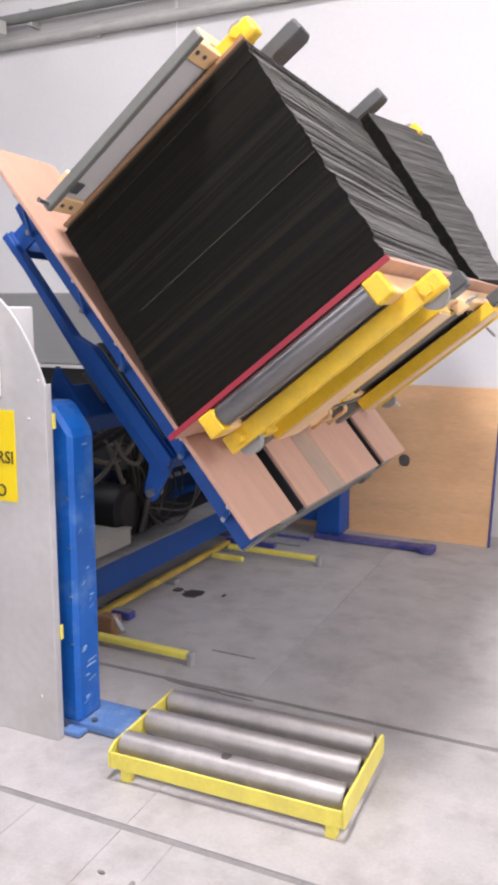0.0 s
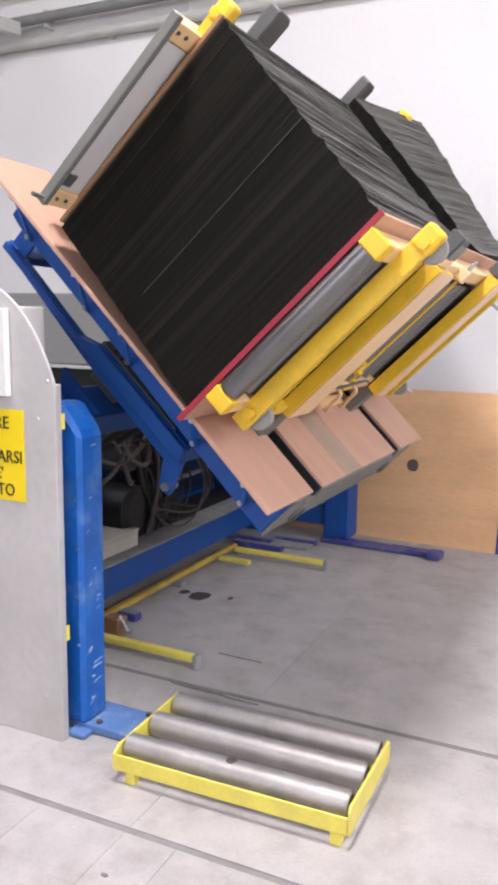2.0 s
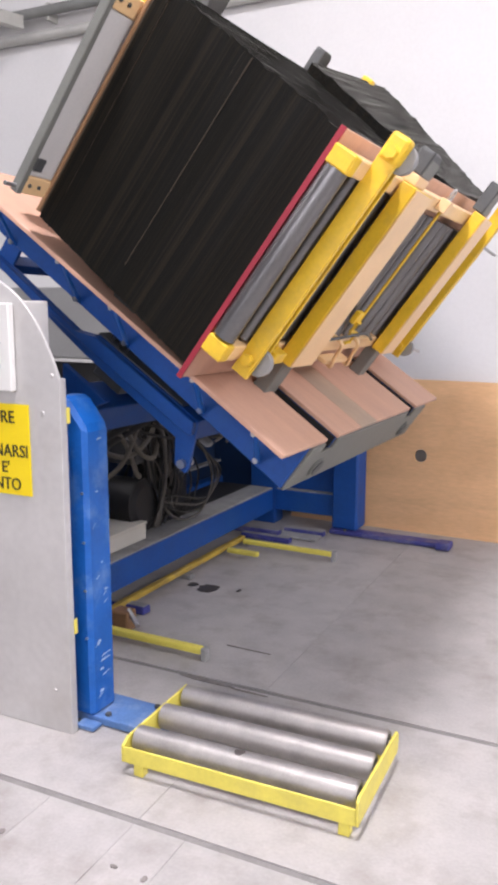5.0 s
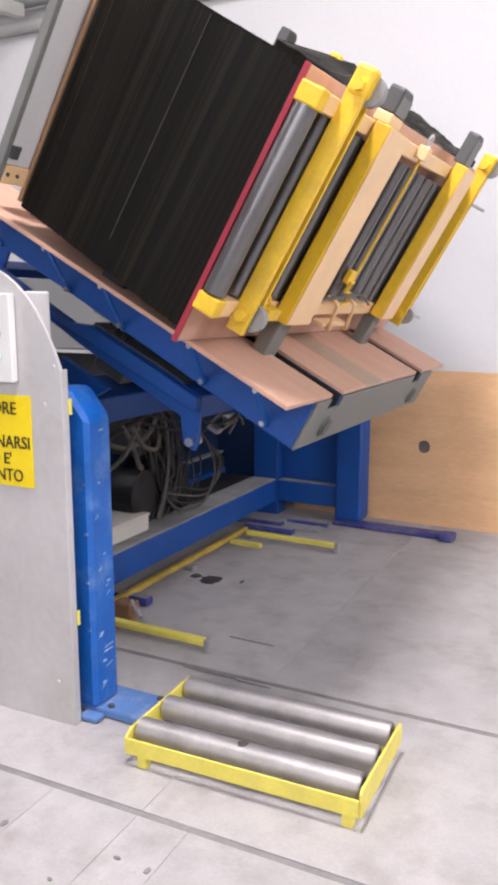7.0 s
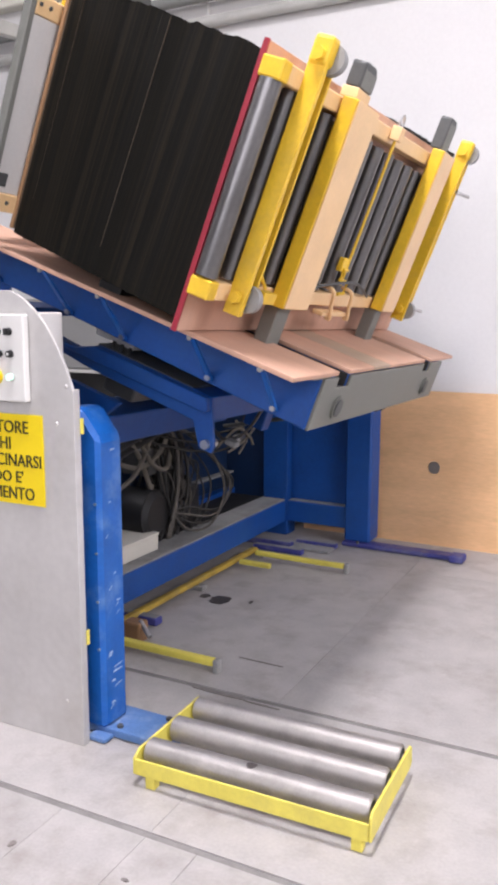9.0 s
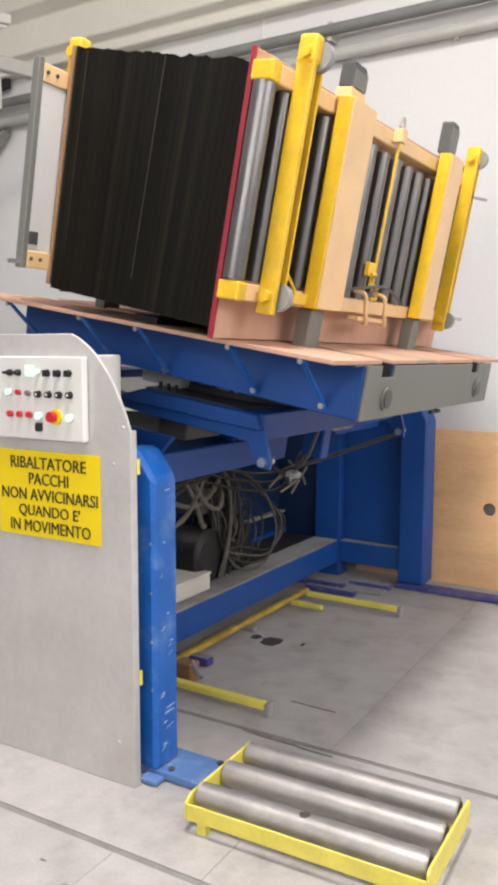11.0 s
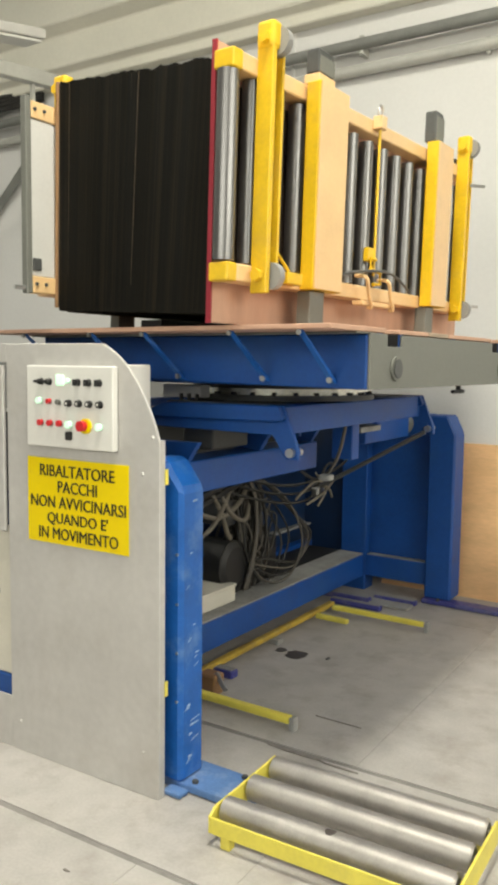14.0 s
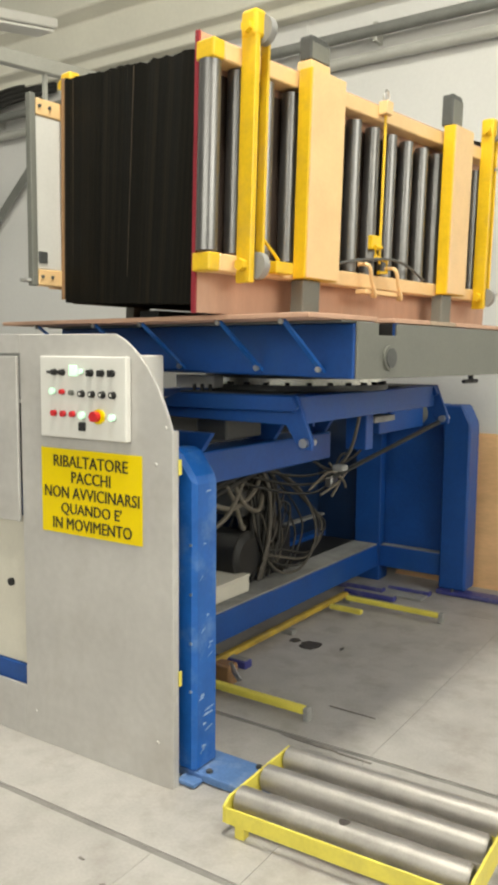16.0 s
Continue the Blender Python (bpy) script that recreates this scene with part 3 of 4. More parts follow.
part("valve_block", box(-0.98, -0.84, 1.85, 2.0, 0.502, 0.64, 0.006), GREY_DARK, pump)
part("manifold", box(-0.92, -0.74, 1.46, 1.72, 0.66, 0.80, 0.01), GREY_DARK, pump)

loom = thing("cable_loom", (-0.7, 1.6, 0.3), "tangle of dusty grey hydraulic hoses and cables hanging in loops", "cables")
rng = random.Random(4)
for i in range(10):
    y0 = 1.50 + 0.25 * rng.random()
    y1 = y0 + 0.06 + 0.40 * rng.random()
    x = -0.72 - 0.14 * rng.random()
    low = 0.285 + 0.30 * rng.random()
    pts = [(x - 0.05, y0 - 0.05, 0.98), (x, y0, 0.80 - 0.1 * rng.random()), (x + 0.05, y0 + 0.04 * rng.random(), low + 0.16), (x + 0.06, (y0 + y1) / 2, low),
           (x + 0.04, y1, low + 0.14 + 0.1 * rng.random()), (x - 0.02, y1 - 0.06 - 0.1 * rng.random(), 0.72), (x - 0.06, y0 + 0.02, 0.97)]
    part("hose", sweep(pts, 0.005 + 0.005 * rng.random()), CABLE if i % 2 else CABLE_PALE, loom, smooth=True)
for i in range(8):
    y0 = 1.58 + 0.20 * rng.random()
    x = -0.68 - 0.08 * rng.random()
    pts = [(x, y0 - 0.15 * rng.random(), 0.95), (x + 0.03, y0 + 0.03, 0.8), (x + 0.03, y0 - 0.08 + 0.16 * rng.random(), 0.55), (x, y0 - 0.06 + 0.16 * rng.random(), 0.29)]
    part("hose", sweep(pts, 0.010), CABLE_PALE if i % 2 else CABLE, loom, smooth=True)
for dz, y1 in ((0.0, 2.45), (0.05, 2.6), (-0.05, 2.35)):
    part("cable", sweep([(-0.70, 1.35, 0.93 + dz), (-0.62, 1.75, 0.82 + dz), (-0.58, 2.1, 0.80 + dz), (-0.55, y1 - 0.1, 0.93), (-0.55, y1, 0.99 + dz)], 0.008), CABLE, loom, smooth=True)
for pts in ([(-0.70, 1.16, 0.98), (-0.68, 1.30, 0.80), (-0.70, 1.42, 0.62), (-0.74, 1.50, 0.60)], [(-0.70, 1.46, 0.97), (-0.67, 1.36, 0.84), (-0.68, 1.24, 0.70), (-0.74, 1.12, 0.62)],
            [(-0.70, 1.28, 0.96), (-0.66, 1.38, 0.76), (-0.68, 1.56, 0.70), (-0.72, 1.66, 0.84)], [(-0.72, 1.12, 0.80), (-0.68, 1.30, 0.74), (-0.68, 1.50, 0.80), (-0.70, 1.62, 0.92)]):
    part("cable", sweep(pts, 0.013), CABLE_TAN, loom, smooth=True)
for i in range(16):
    y0, x = 1.40 + 0.34 * rng.random(), -0.80 - 0.10 * rng.random()
    pts = [(x + 0.10, 1.58 + 0.06 * rng.random(), 0.90), (x + 0.06, y0 + 0.05, 0.74), (x + 0.05 * rng.random(), y0, 0.52), (x + 0.04, y0 + 0.10 * (rng.random() - 0.5), 0.285)]
    part("hose", sweep(pts, 0.008 + 0.005 * rng.random()), CABLE, loom, smooth=True)
for pts in ([(-0.56, 2.10, 0.82), (-0.50, 2.24, 0.92), (-0.48, 2.36, 0.86), (-0.50, 2.44, 0.80)], [(-0.54, 2.20, 0.78), (-0.50, 2.34, 0.84), (-0.50, 2.46, 0.90)], [(-0.54, 2.30, 0.96), (-0.50, 2.36, 0.86), (-0.52, 2.30, 0.76)]):
    part("cable", sweep([(p, q - 0.20, z - 0.05) for p, q, z in pts], 0.008), CABLE_TAN, loom, smooth=True)
for s in range(2):
    part("cable", sweep([(-0.78, 1.12, 0.72), (-0.74, 1.2 + 0.03 * s, 0.78 + 0.03 * s), (-0.72, 1.36, 0.93), (-0.7, 1.44 + 0.02 * s, 0.86)], 0.009), CABLE_PALE, loom, smooth=True)
for i in range(4):
    k = 0.045 * i
    part("hose", sweep([(-0.68, 1.50 + k, 0.97), (-0.62, 1.86 + k, 0.80 - k), (-0.60, 2.06 + k * 0.8, 0.52), (-0.62, 1.96 + k * 0.5, 0.31 + k * 0.5), (-0.66, 1.76, 0.30 + k), (-0.70, 1.60, 0.48), (-0.72, 1.52 + k, 0.80)], 0.007), CABLE if i % 2 else CABLE_PALE, loom, smooth=True)
part("clamp", box(-0.57, -0.52, 2.10, 2.22, 0.76, 0.82, 0.012), BARE, loom, "pale metal hose coupling")
part("trunk_hose", sweep([(-0.80, 0.6, 0.74), (-0.72, 1.0, 0.82), (-0.62, 1.5, 0.98), (-0.50, 1.8, 1.05)], 0.022), CABLE, loom, smooth=True)
part("trunk_hose", sweep([(-0.80, 0.7, 0.70), (-0.72, 1.1, 0.80), (-0.62, 1.6, 0.96), (-0.50, 1.95, 1.05)], 0.018), CABLE, loom, smooth=True)

# ---- roller stand on the floor ----
stand = thing("roller_stand", (0.7, 0.13, 0), "low yellow steel stand with three steel rollers", "roller conveyor")
RX0, RX1, RY0, RY1 = 0.306, 1.099, -0.118, 0.340
part("side_rail", box(RX0, RX1, RY0, RY0 + 0.008, 0.047, 0.102, 0.002), LEMON, stand)
part("side_rail", box(RX0, RX1, RY1 - 0.004, RY1 + 0.004, 0.05, 0.09, 0.002), LEMON, stand)
PLATE = [(RY0, 0.047), (0.322, 0.047), (0.336, 0.060), (0.336, 0.112), (0.318, 0.126), (RY0 + 0.015, 0.136), (RY0, 0.124)]
part("end_plate", prism(PLATE, "x", RX1 + 0.001, RX1 + 0.010, 0.002), LEMON, stand)
LEFT_PLATE = [(RY0, 0.047), (0.30, 0.047), (0.318, 0.070), (0.318, 0.126), (-0.085, 0.124), (RY0, 0.104)]
part("end_plate", prism(LEFT_PLATE, "x", RX0 - 0.010, RX0 - 0.001, 0.002), LEMON, stand)
for x in (RX0 + 0.03, RX1 - 0.055):
    for y in (RY0 + 0.010, RY1 - 0.065):
        part("foot", box(x, x + 0.036, y, y + 0.034, 0.0, 0.060, 0.004), LEMON, stand)
for y in (-0.036, 0.130, 0.290):
    roll = bmesh.new()
    rod((RX0 + 0.004, y, 0.093), (RX1 - 0.014, y, 0.093), 0.044, roll, 40)
    bmesh.ops.bevel(roll, geom=[e for e in roll.edges if len([f for f in e.link_faces if len(f.verts) > 4]) == 1], offset=0.005, segments=2, affect="EDGES")
    ro = part("roller", roll, STEEL, stand, smooth=True)
    if y < 0:
        spot = bmesh.new()
        for i in range(4):
            a, b = radians(64 + 12 * i), radians(76 + 12 * i)
            w0, w1 = (0.010, 0.017, 0.018, 0.015)[i], (0.017, 0.018, 0.015, 0.008)[i]
            spot.faces.new([spot.verts.new((0.690 + sx * w, y + 0.0446 * math.cos(q), 0.093 + 0.0446 * math.sin(q))) for sx, w, q in ((-1, w0, a), (1, w0, a), (1, w1, b), (-1, w1, b))])
        part("grease_spot", spot, STAIN, ro, "dark grease spot")
    part("axle", rod((RX0 - 0.0, y, 0.093), (RX1 + 0.0, y, 0.093), 0.011, seg=12), BARE, ro)
    part("end_recess", rod((RX1 - 0.0135, y, 0.093), (RX1 - 0.012, y, 0.093), 0.031, seg=24), GREY_DARK, ro)
stand.matrix_basis = Matrix.Translation((0.70, 0.10, 0)) @ pose(0, 0, 0, 0, 0, 2.2) @ Matrix.Translation((-0.70, -0.10, 0)) @ stand.matrix_basis

# ---- tipping cradle (turns about the pivot) ----
cradle = thing("tipping_cradle", (PX, TY, PZ), "blue steel tipping cradle carrying a slewing ring", "machine frame")
SIDE = [(-1.00, 1.335), (-1.00, 1.380), (-0.47, 1.358), (-0.38, 1.396), (0.172, 1.399), (0.242, 1.228), (0.242, 1.195), (0.185, 1.195), (0.125, 1.285), (-0.40, 1.292)]
for y in (0.49, 1.985):
    sb = part("side_beam", prism(SIDE, "y", y, y + 0.02, 0.003), BLUE, cradle)
    part("channel", prism([(-0.99, 1.345), (-0.99, 1.379), (-0.47, 1.357), (-0.38, 1.395), (0.168, 1.398), (0.188, 1.352), (0.175, 1.340), (-0.38, 1.335)], "y", y - 0.034, y - 0.001, 0.004), BLUE, cradle)
    part("rest_pad", box(-0.985, -0.895, y + 0.002, y + 0.018, 1.377, 1.486, 0.003), BLUE, cradle)
    part("pin", rod((0.212, y - 0.02, 1.222), (0.212, y + 0.06, 1.222), 0.018, seg=12), BARE, sb)
part("front_beam", box(0.075, 0.165, 0.511, 1.984, 1.285, 1.395, 0.006), BLUE, cradle)
part("rear_beam", box(-0.985, -0.90, 0.511, 1.984, 1.335, 1.375, 0.006), BLUE, cradle)
part("deck", box(-0.40, 0.074, 0.511, 1.984, 1.372, 1.400, 0.003), GREY_DARK, cradle, "dark greasy ring deck")
part("axle_beam", box(-0.37, -0.20, 0.31, 1.50, 1.03, 1.165, 0.008), BLUE, cradle)
part("axle_beam", box(-0.37, -0.20, 2.10, 2.78, 1.10, 1.235, 0.008), BLUE, cradle)
for y in (0.40, 0.95, 1.44, 2.2):
    part("axle_bracket", prism([(-0.36, 1.166), (-0.21, 1.166), (-0.16, 1.243), (-0.41, 1.243)], "y", y, y + 0.03, 0.002), BLUE, cradle)
part("cylinder_mount", box(-0.05, 0.06, 1.36, 1.44, 1.10, 1.284, 0.006), BLUE, cradle)
part("guide_plate", box(-0.12, 0.02, 1.55, 1.80, 1.215, 1.245, 0.004), DUST, cradle)
for y in (0.9, 1.5):
    part("web", box(-0.40, 0.02, y, y + 0.02, 1.245, 1.373, 0.003), BLUE, cradle)
part("gear_motor", box(-0.40, -0.24, 0.62, 0.90, 1.19, 1.37, 0.01), GREY_DARK, cradle)
RC = Vector((-0.20, 1.12, 0))
ringb = part("slewing_ring", rod(RC + Vector((0, 0, 1.401)), RC + Vector((0, 0, 1.424)), 0.43, seg=64), GREY_DARK, cradle, "dark greasy slewing ring", smooth=True)
part("race", rod(RC + Vector((0, 0, 1.4245)), RC + Vector((0, 0, 1.452)), 0.405, seg=64), RACE, ringb, "bright machined race", smooth=True)
part("gear_rim", rod(RC + Vector((0, 0, 1.4525)), RC + Vector((0, 0, 1.4735)), 0.415, seg=64), GREY_DARK, ringb, smooth=True)
b0 = part("ring_bolt", rod(RC + Vector((0.412, 0, 1.4245)), RC + Vector((0.412, 0, 1.436)), 0.010, seg=6), BLACK, ringb)
for i in range(1, 28):
    a = 2 * math.pi * i / 28
    alike(b0, (0.412 * (math.cos(a) - 1), 0.412 * math.sin(a), 0))
part("limit_switch", box(-0.47, -0.27, 0.57, 0.64, 1.412, 1.464, 0.006), PANEL_PALE, cradle)
for x in (-0.34, -0.30, -0.26):
    part("switch_cam", rod((x, 0.53, 1.402), (x, 0.53, 1.43), 0.008, seg=8), BLACK, cradle)
part("tie_rod", rod((0.20, 1.97, 1.205), (-0.40, 1.93, 0.860), 0.012, seg=10), GREY_DARK, cradle)
part("hose", sweep([(0.10, 1.2, 1.285), (0.06, 1.22, 1.15), (0.0, 1.25, 1.06), (-0.1, 1.3, 1.0), (-0.22, 1.35, 1.03)], 0.008), CABLE_PALE, cradle, smooth=True)
part("coupling", box(-0.04, 0.02, 1.20, 1.26, 1.01, 1.04, 0.010), DUST, cradle)

# ---- turntable platform ----
platform = thing("turntable_platform", (TX, TY, 1.475), "blue turntable platform with worn pinkish plywood top boards", "turntable")
PXL, PXR = -1.10, 0.598
for y0, y1, mat in ((0.112, 0.515, WOOD), (0.635, 0.905, WOOD), (0.909, 1.120, WOOD_GREY), (1.124, 1.680, WOOD), (1.800, 2.265, WOOD)):
    part("top_board", box(PXL, PXR, y0, y1, 1.668, 1.684, 0.003), mat, platform)
RAIL = [(-1.02, 1.500), (-0.96, 1.490), (-0.40, 1.488), (0.592, 1.474), (0.592, 1.660), (-1.02, 1.660)]
part("side_frame", prism(RAIL, "y", 0.380, 0.460, 0.005), BLUE, platform)
part("side_frame", prism(RAIL, "y", 1.960, 2.040, 0.005), BLUE, platform)
part("bottom_plate", box(-0.52, 0.592, 0.461, 1.959, 1.476, 1.490, 0.003), BLUE, platform)
for y in (0.487, 0.662, 1.20, 1.652, 1.828):
    part("bearer", box(-1.02, 0.591, y - 0.02, y + 0.02, 1.575, 1.667, 0.003), BLUE, platform)
part("top_flange", box(-1.02, 0.592, 0.30, 0.46, 1.661, 1.667, 0.001), GREY, platform)
part("end_plate", prism([(0.385, 1.474), (2.035, 1.474), (2.035, 1.664), (1.800, 1.664), (1.800, 1.622), (1.68, 1.622), (1.68, 1.664), (0.645, 1.664), (0.645, 1.622), (0.52, 1.622), (0.52, 1.664), (0.385, 1.664)],
                       "x", 0.593, 0.603, 0.002), GREY, platform, "grey painted end plate")
part("end_plate", box(-1.032, -1.021, 0.385, 2.035, 1.575, 1.664, 0.002), BLUE, platform)
for y in (0.590, 1.810):
    d = part("boss", rod((0.6035, y, 1.545), (0.612, y, 1.545), 0.044, seg=28), GREY, platform, smooth=True)
    # flat dark disc paints the shade of a round recess
    part("boss_plate", rod((0.613, y, 1.545), (0.617, y, 1.545), 0.034, seg=24), GREY_DARK, d)
# black strips added inside the slots in place of their shade
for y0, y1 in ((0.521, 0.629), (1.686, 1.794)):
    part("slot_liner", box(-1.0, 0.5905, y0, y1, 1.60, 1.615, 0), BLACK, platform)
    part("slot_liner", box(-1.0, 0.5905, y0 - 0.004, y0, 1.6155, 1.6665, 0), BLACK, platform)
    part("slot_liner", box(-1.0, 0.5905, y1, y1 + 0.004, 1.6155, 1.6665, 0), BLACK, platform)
part("stop_bolt", rod((0.56, 1.36, 1.44), (0.56, 1.36, 1.475), 0.012, seg=8), BLACK, platform)
part("stop_bolt", rod((0.56, 1.29, 1.447), (0.56, 1.42, 1.447), 0.009, seg=8), BLACK, platform)
for x in (-0.88, -0.49, -0.212, 0.19, 0.468):
    zb = 1.492
    for y0, y1, s in ((0.140, 0.3795, 1), (2.27, 2.0405, -1)):
        part("strut", prism([(y0, 1.6665), (y0 + s * 0.012, 1.6665), (y1, zb + 0.012), (y1, zb), (y1 - s * 0.006, zb)], "x", x - 0.010, x + 0.010, 0.001), BLUE_WORN, platform)
    part("bolt", rod((x, 0.354, zb + 0.015), (x, 0.344, zb + 0.012), 0.011, seg=10), BARE, platform)
    part("bolt", rod((x, 0.142, 1.660), (x, 0.134, 1.658), 0.009, seg=10), BARE, platform)


# ---- roller fences on both sides of the load ----
def fence(mirror, label):
    """A yellow roller fence; mirror: x runs the other way, on the far side of the load."""
    def fx(a, b):
        return (a, b) if not mirror else (-0.50 - b, -0.50 - a)

    def bx(a, b, y0, y1, z0, z1, bevel=0.004):
        x0, x1 = fx(a, b)
        return box(x0, x1, y0, y1, z0, z1, bevel)

    def xx(a):
        return a if not mirror else -0.50 - a

    near = 0.13 if mirror else 0.042
    th = thing("roller_fence", (xx(0.28), 1.1, 1.684), label, "roller fence", "roller fences beside the load")
    x0, x1 = fx(0.218, 0.292)
    for za, zb, h in ((1.818, 1.828, 0.055), (2.462, 2.512, 0.055)):
        part("rail", prism([(near, za), (2.17, zb), (2.17, zb + h), (near, za + h)], "x", x0, x1, 0.004), CREAM_LIT_YELLOW, th, "yellow rail with bright side light in its cream colour")
        if mirror:
            lx = -0.032 * (za - 1.70)
            part("rail_end", box(-0.662 + lx, -0.616 + lx, -0.032, near - 0.001, za - 0.004, za + h + 0.004, 0.005), CREAM_LIT_YELLOW, th)
            for y in (-0.016, 0.030):
                part("rail_bolt", rod((-0.6155 + lx, y, za + 0.03), (-0.610 + lx, y, za + 0.03), 0.007, seg=8), GREY_DARK, th)
        else:
            part("rail_end", bx(0.216, 0.294, near - 0.055, near - 0.001, za - 0.002, za + h + 0.002, 0.006), YELLOW, th)
    first = None
    for k in range(1 if mirror else 0, 15):
        y = 0.018 + 0.1410 * k - (0.012 if k == 1 else 0)
        if k == 0:
            part("roller", rod((xx(0.252), y, 1.882), (xx(0.252), y, 2.461), 0.036, seg=32), STEEL_DARK, th, "thicker zinc-plated steel roller", smooth=True)
        elif first is None:
            first = part("roller", rod((xx(0.252), y, 1.882), (xx(0.252), y, 2.461), 0.031, seg=28), STEEL_DARK, th, "zinc-plated steel roller", smooth=True)
            y_first = y
        else:
            alike(first, (0, y - y_first, 0))
    # dark sheet added to paint the shade between the rollers
    part("back_sheet", bx(0.2105, 0.2150, 0.14 if mirror else 0.02, 2.15, 1.89, 2.45, 0.001), GAP_SHADE, th)
    for yc, top in ((0.145, 2.640), (1.97, 2.790)) if mirror else ((0.145, 2.615), (1.985, 2.68)):
        foot = 2.44 if mirror else 1.785
        off = -0.165 if mirror else -0.008
        p = part("post", bx(0.296 + off, 0.358 + off, yc - 0.020, yc + 0.004, foot, top, 0.003), YELLOW, th)
        part("post", bx(0.318 + off, 0.352 + off, yc + 0.052, yc + 0.064, foot + 0.015, top - 0.05, 0.003), YELLOW, th)
        for z in (top - 0.04,) if mirror else (1.842, top - 0.04):
            part("wheel", rod((xx(0.348 + off), yc + 0.016, z), (xx(0.348 + off), yc + 0.046, z), 0.044, seg=28), HOOD, th, "grey guide wheel", smooth=True)
            part("wheel_bolt", rod((xx(0.330 + off), yc - 0.021, z), (xx(0.330 + off), yc - 0.045, z), 0.020, seg=6), YELLOW, th)
        part("cap", bx(0.294 + off, 0.360 + off, yc - 0.026, yc + 0.030, top - 0.07, top + 0.016, 0.012), YELLOW, th)
        part("tie", bx(0.301 + off, 0.325 + off, yc + 0.0045, yc + 0.044, 2.50, 2.53, 0.002), YELLOW, th)
    for y0, y1, bar0, bar1, low, top, tip in ((0.425, 0.638, 0.450, 0.565, 1.820, 2.530, 2.648), (1.540, 1.728, 1.552, 1.655, 1.832, 2.576, 2.715)):
        if mirror and y0 < 1:
            bar0, bar1 = bar0 + 0.14, bar1 + 0.14
        if mirror:
            tip += 0.085 if y0 < 1 else 0.065
            if y0 > 1:
                bar0, bar1 = bar0 + 0.06, bar1 + 0.06
        c = part("box_post", bx(0.300, 0.356, y0, y1, low, top, 0.004), YELLOW, th, "bright yellow box post")
        # plate added over the post's outer side to carry the light there
        part("face_plate", bx(0.357, 0.362, y0 + 0.003, y1 - 0.003, low + 0.003, top - 0.003, 0.002), CREAM_LIT_YELLOW, c, "cream-yellow plate added as the post's lit face")
        collar = top + 0.035 if bar0 < 1 and not mirror else top + 0.001
        if collar > top + 0.002:
            part("sleeve", bx(0.274, 0.3355, bar0 - 0.003, bar1 + 0.003, top + 0.001, collar, 0.004), CREAM_LIT_YELLOW, th, "cream-yellow sleeve")
        x0, x1 = fx(0.278, 0.332)
        part("upright", prism([(bar0, collar + 0.001), (bar1, collar + 0.001), (bar1, tip - 0.020), (bar1 - 0.020, tip), (bar0 + 0.004, tip), (bar0, tip - 0.006)], "x", x0, x1, 0.005), GREY_DARK, th, "dark grey upright bar end")
        part("upright", bx(0.272, 0.330, bar0 + 0.004, bar1 - 0.004, 1.56, low - 0.001, 0.005), GREY, th, "grey upright bar foot")
        # lighter grey strip paints the light on the bar's outer side
        part("upright_face", bx(0.3325, 0.3355, bar0 + 0.005, bar1 - 0.005, collar + 0.004, tip - 0.024, 0.001), GREY, th)
    # latch with rod and loops
    part("latch_rod", rod((xx(0.315), 1.000, 1.92), (xx(0.315), 1.000, 2.54), 0.0060, seg=10), YELLOW, th)
    part("latch_block", bx(0.293, 0.335, 0.975, 1.025, 2.50, 2.552, 0.004), CREAM_LIT_YELLOW, th)
    part("eye", sweep([(xx(0.315), 1.000 + 0.022 * math.cos(a), 2.570 + 0.026 * math.sin(a)) for a in [2 * math.pi * i / 12 for i in range(13)]], 0.005, fine=1), BARE, th, smooth=True)
    part("crank", sweep([(xx(0.322), 1.000, 1.985), (xx(0.322), 0.955, 1.985), (xx(0.322), 0.955, 1.945), (xx(0.322), 1.050, 1.935), (xx(0.322), 1.050, 1.890), (xx(0.322), 0.985, 1.885)], 0.0075, fine=1), YELLOW, th)
    part("crank_plate", bx(0.296, 0.318, 0.935, 1.000, 1.975, 2.030, 0.003), YELLOW, th)
    for y0, y1 in ((0.865, 0.925), (1.075, 1.135)):
        part("handle_loop", sweep([(xx(0.30), y0, 1.91), (xx(0.35), y0, 1.90), (xx(0.35), (y0 + y1) / 2, 1.84), (xx(0.35), y1, 1.79), (xx(0.33), y1, 1.79)], 0.008), CREAM_LIT_YELLOW, th, smooth=True)
    part("latch_base", bx(0.293, 0.34, 0.86, 1.14, 1.795, 1.812, 0.003), CREAM_LIT_YELLOW, th)
    part("link", sweep([(xx(0.31), 0.66, 1.890), (xx(0.335), 0.86, 1.925), (xx(0.335), 1.13, 1.94), (xx(0.31), 1.40, 1.885)], 0.006), GREY_DARK, th, smooth=True)
    part("stop", bx(0.293, 0.34, 0.28, 0.38, 1.828, 1.868, 0.004), YELLOW, th)
    part("brace", sweep([(xx(0.30), 0.22, 1.96), (xx(0.31), 0.33, 1.875)], 0.006, fine=1), YELLOW, th)
    if mirror:
        part("cover", prism([(-0.640, 1.878), (-0.628, 1.878), (-0.646, 2.458), (-0.658, 2.458)], "y", -0.033, 0.150, 0.003), PANEL_PALE, th, "pale grey cover plate")
        part("guard_bar", prism([(-0.652, 1.812), (-0.618, 1.812), (-0.640, 2.535), (-0.674, 2.535)], "y", -0.060, -0.0335, 0.003), GREY, th, "grey guard bar")
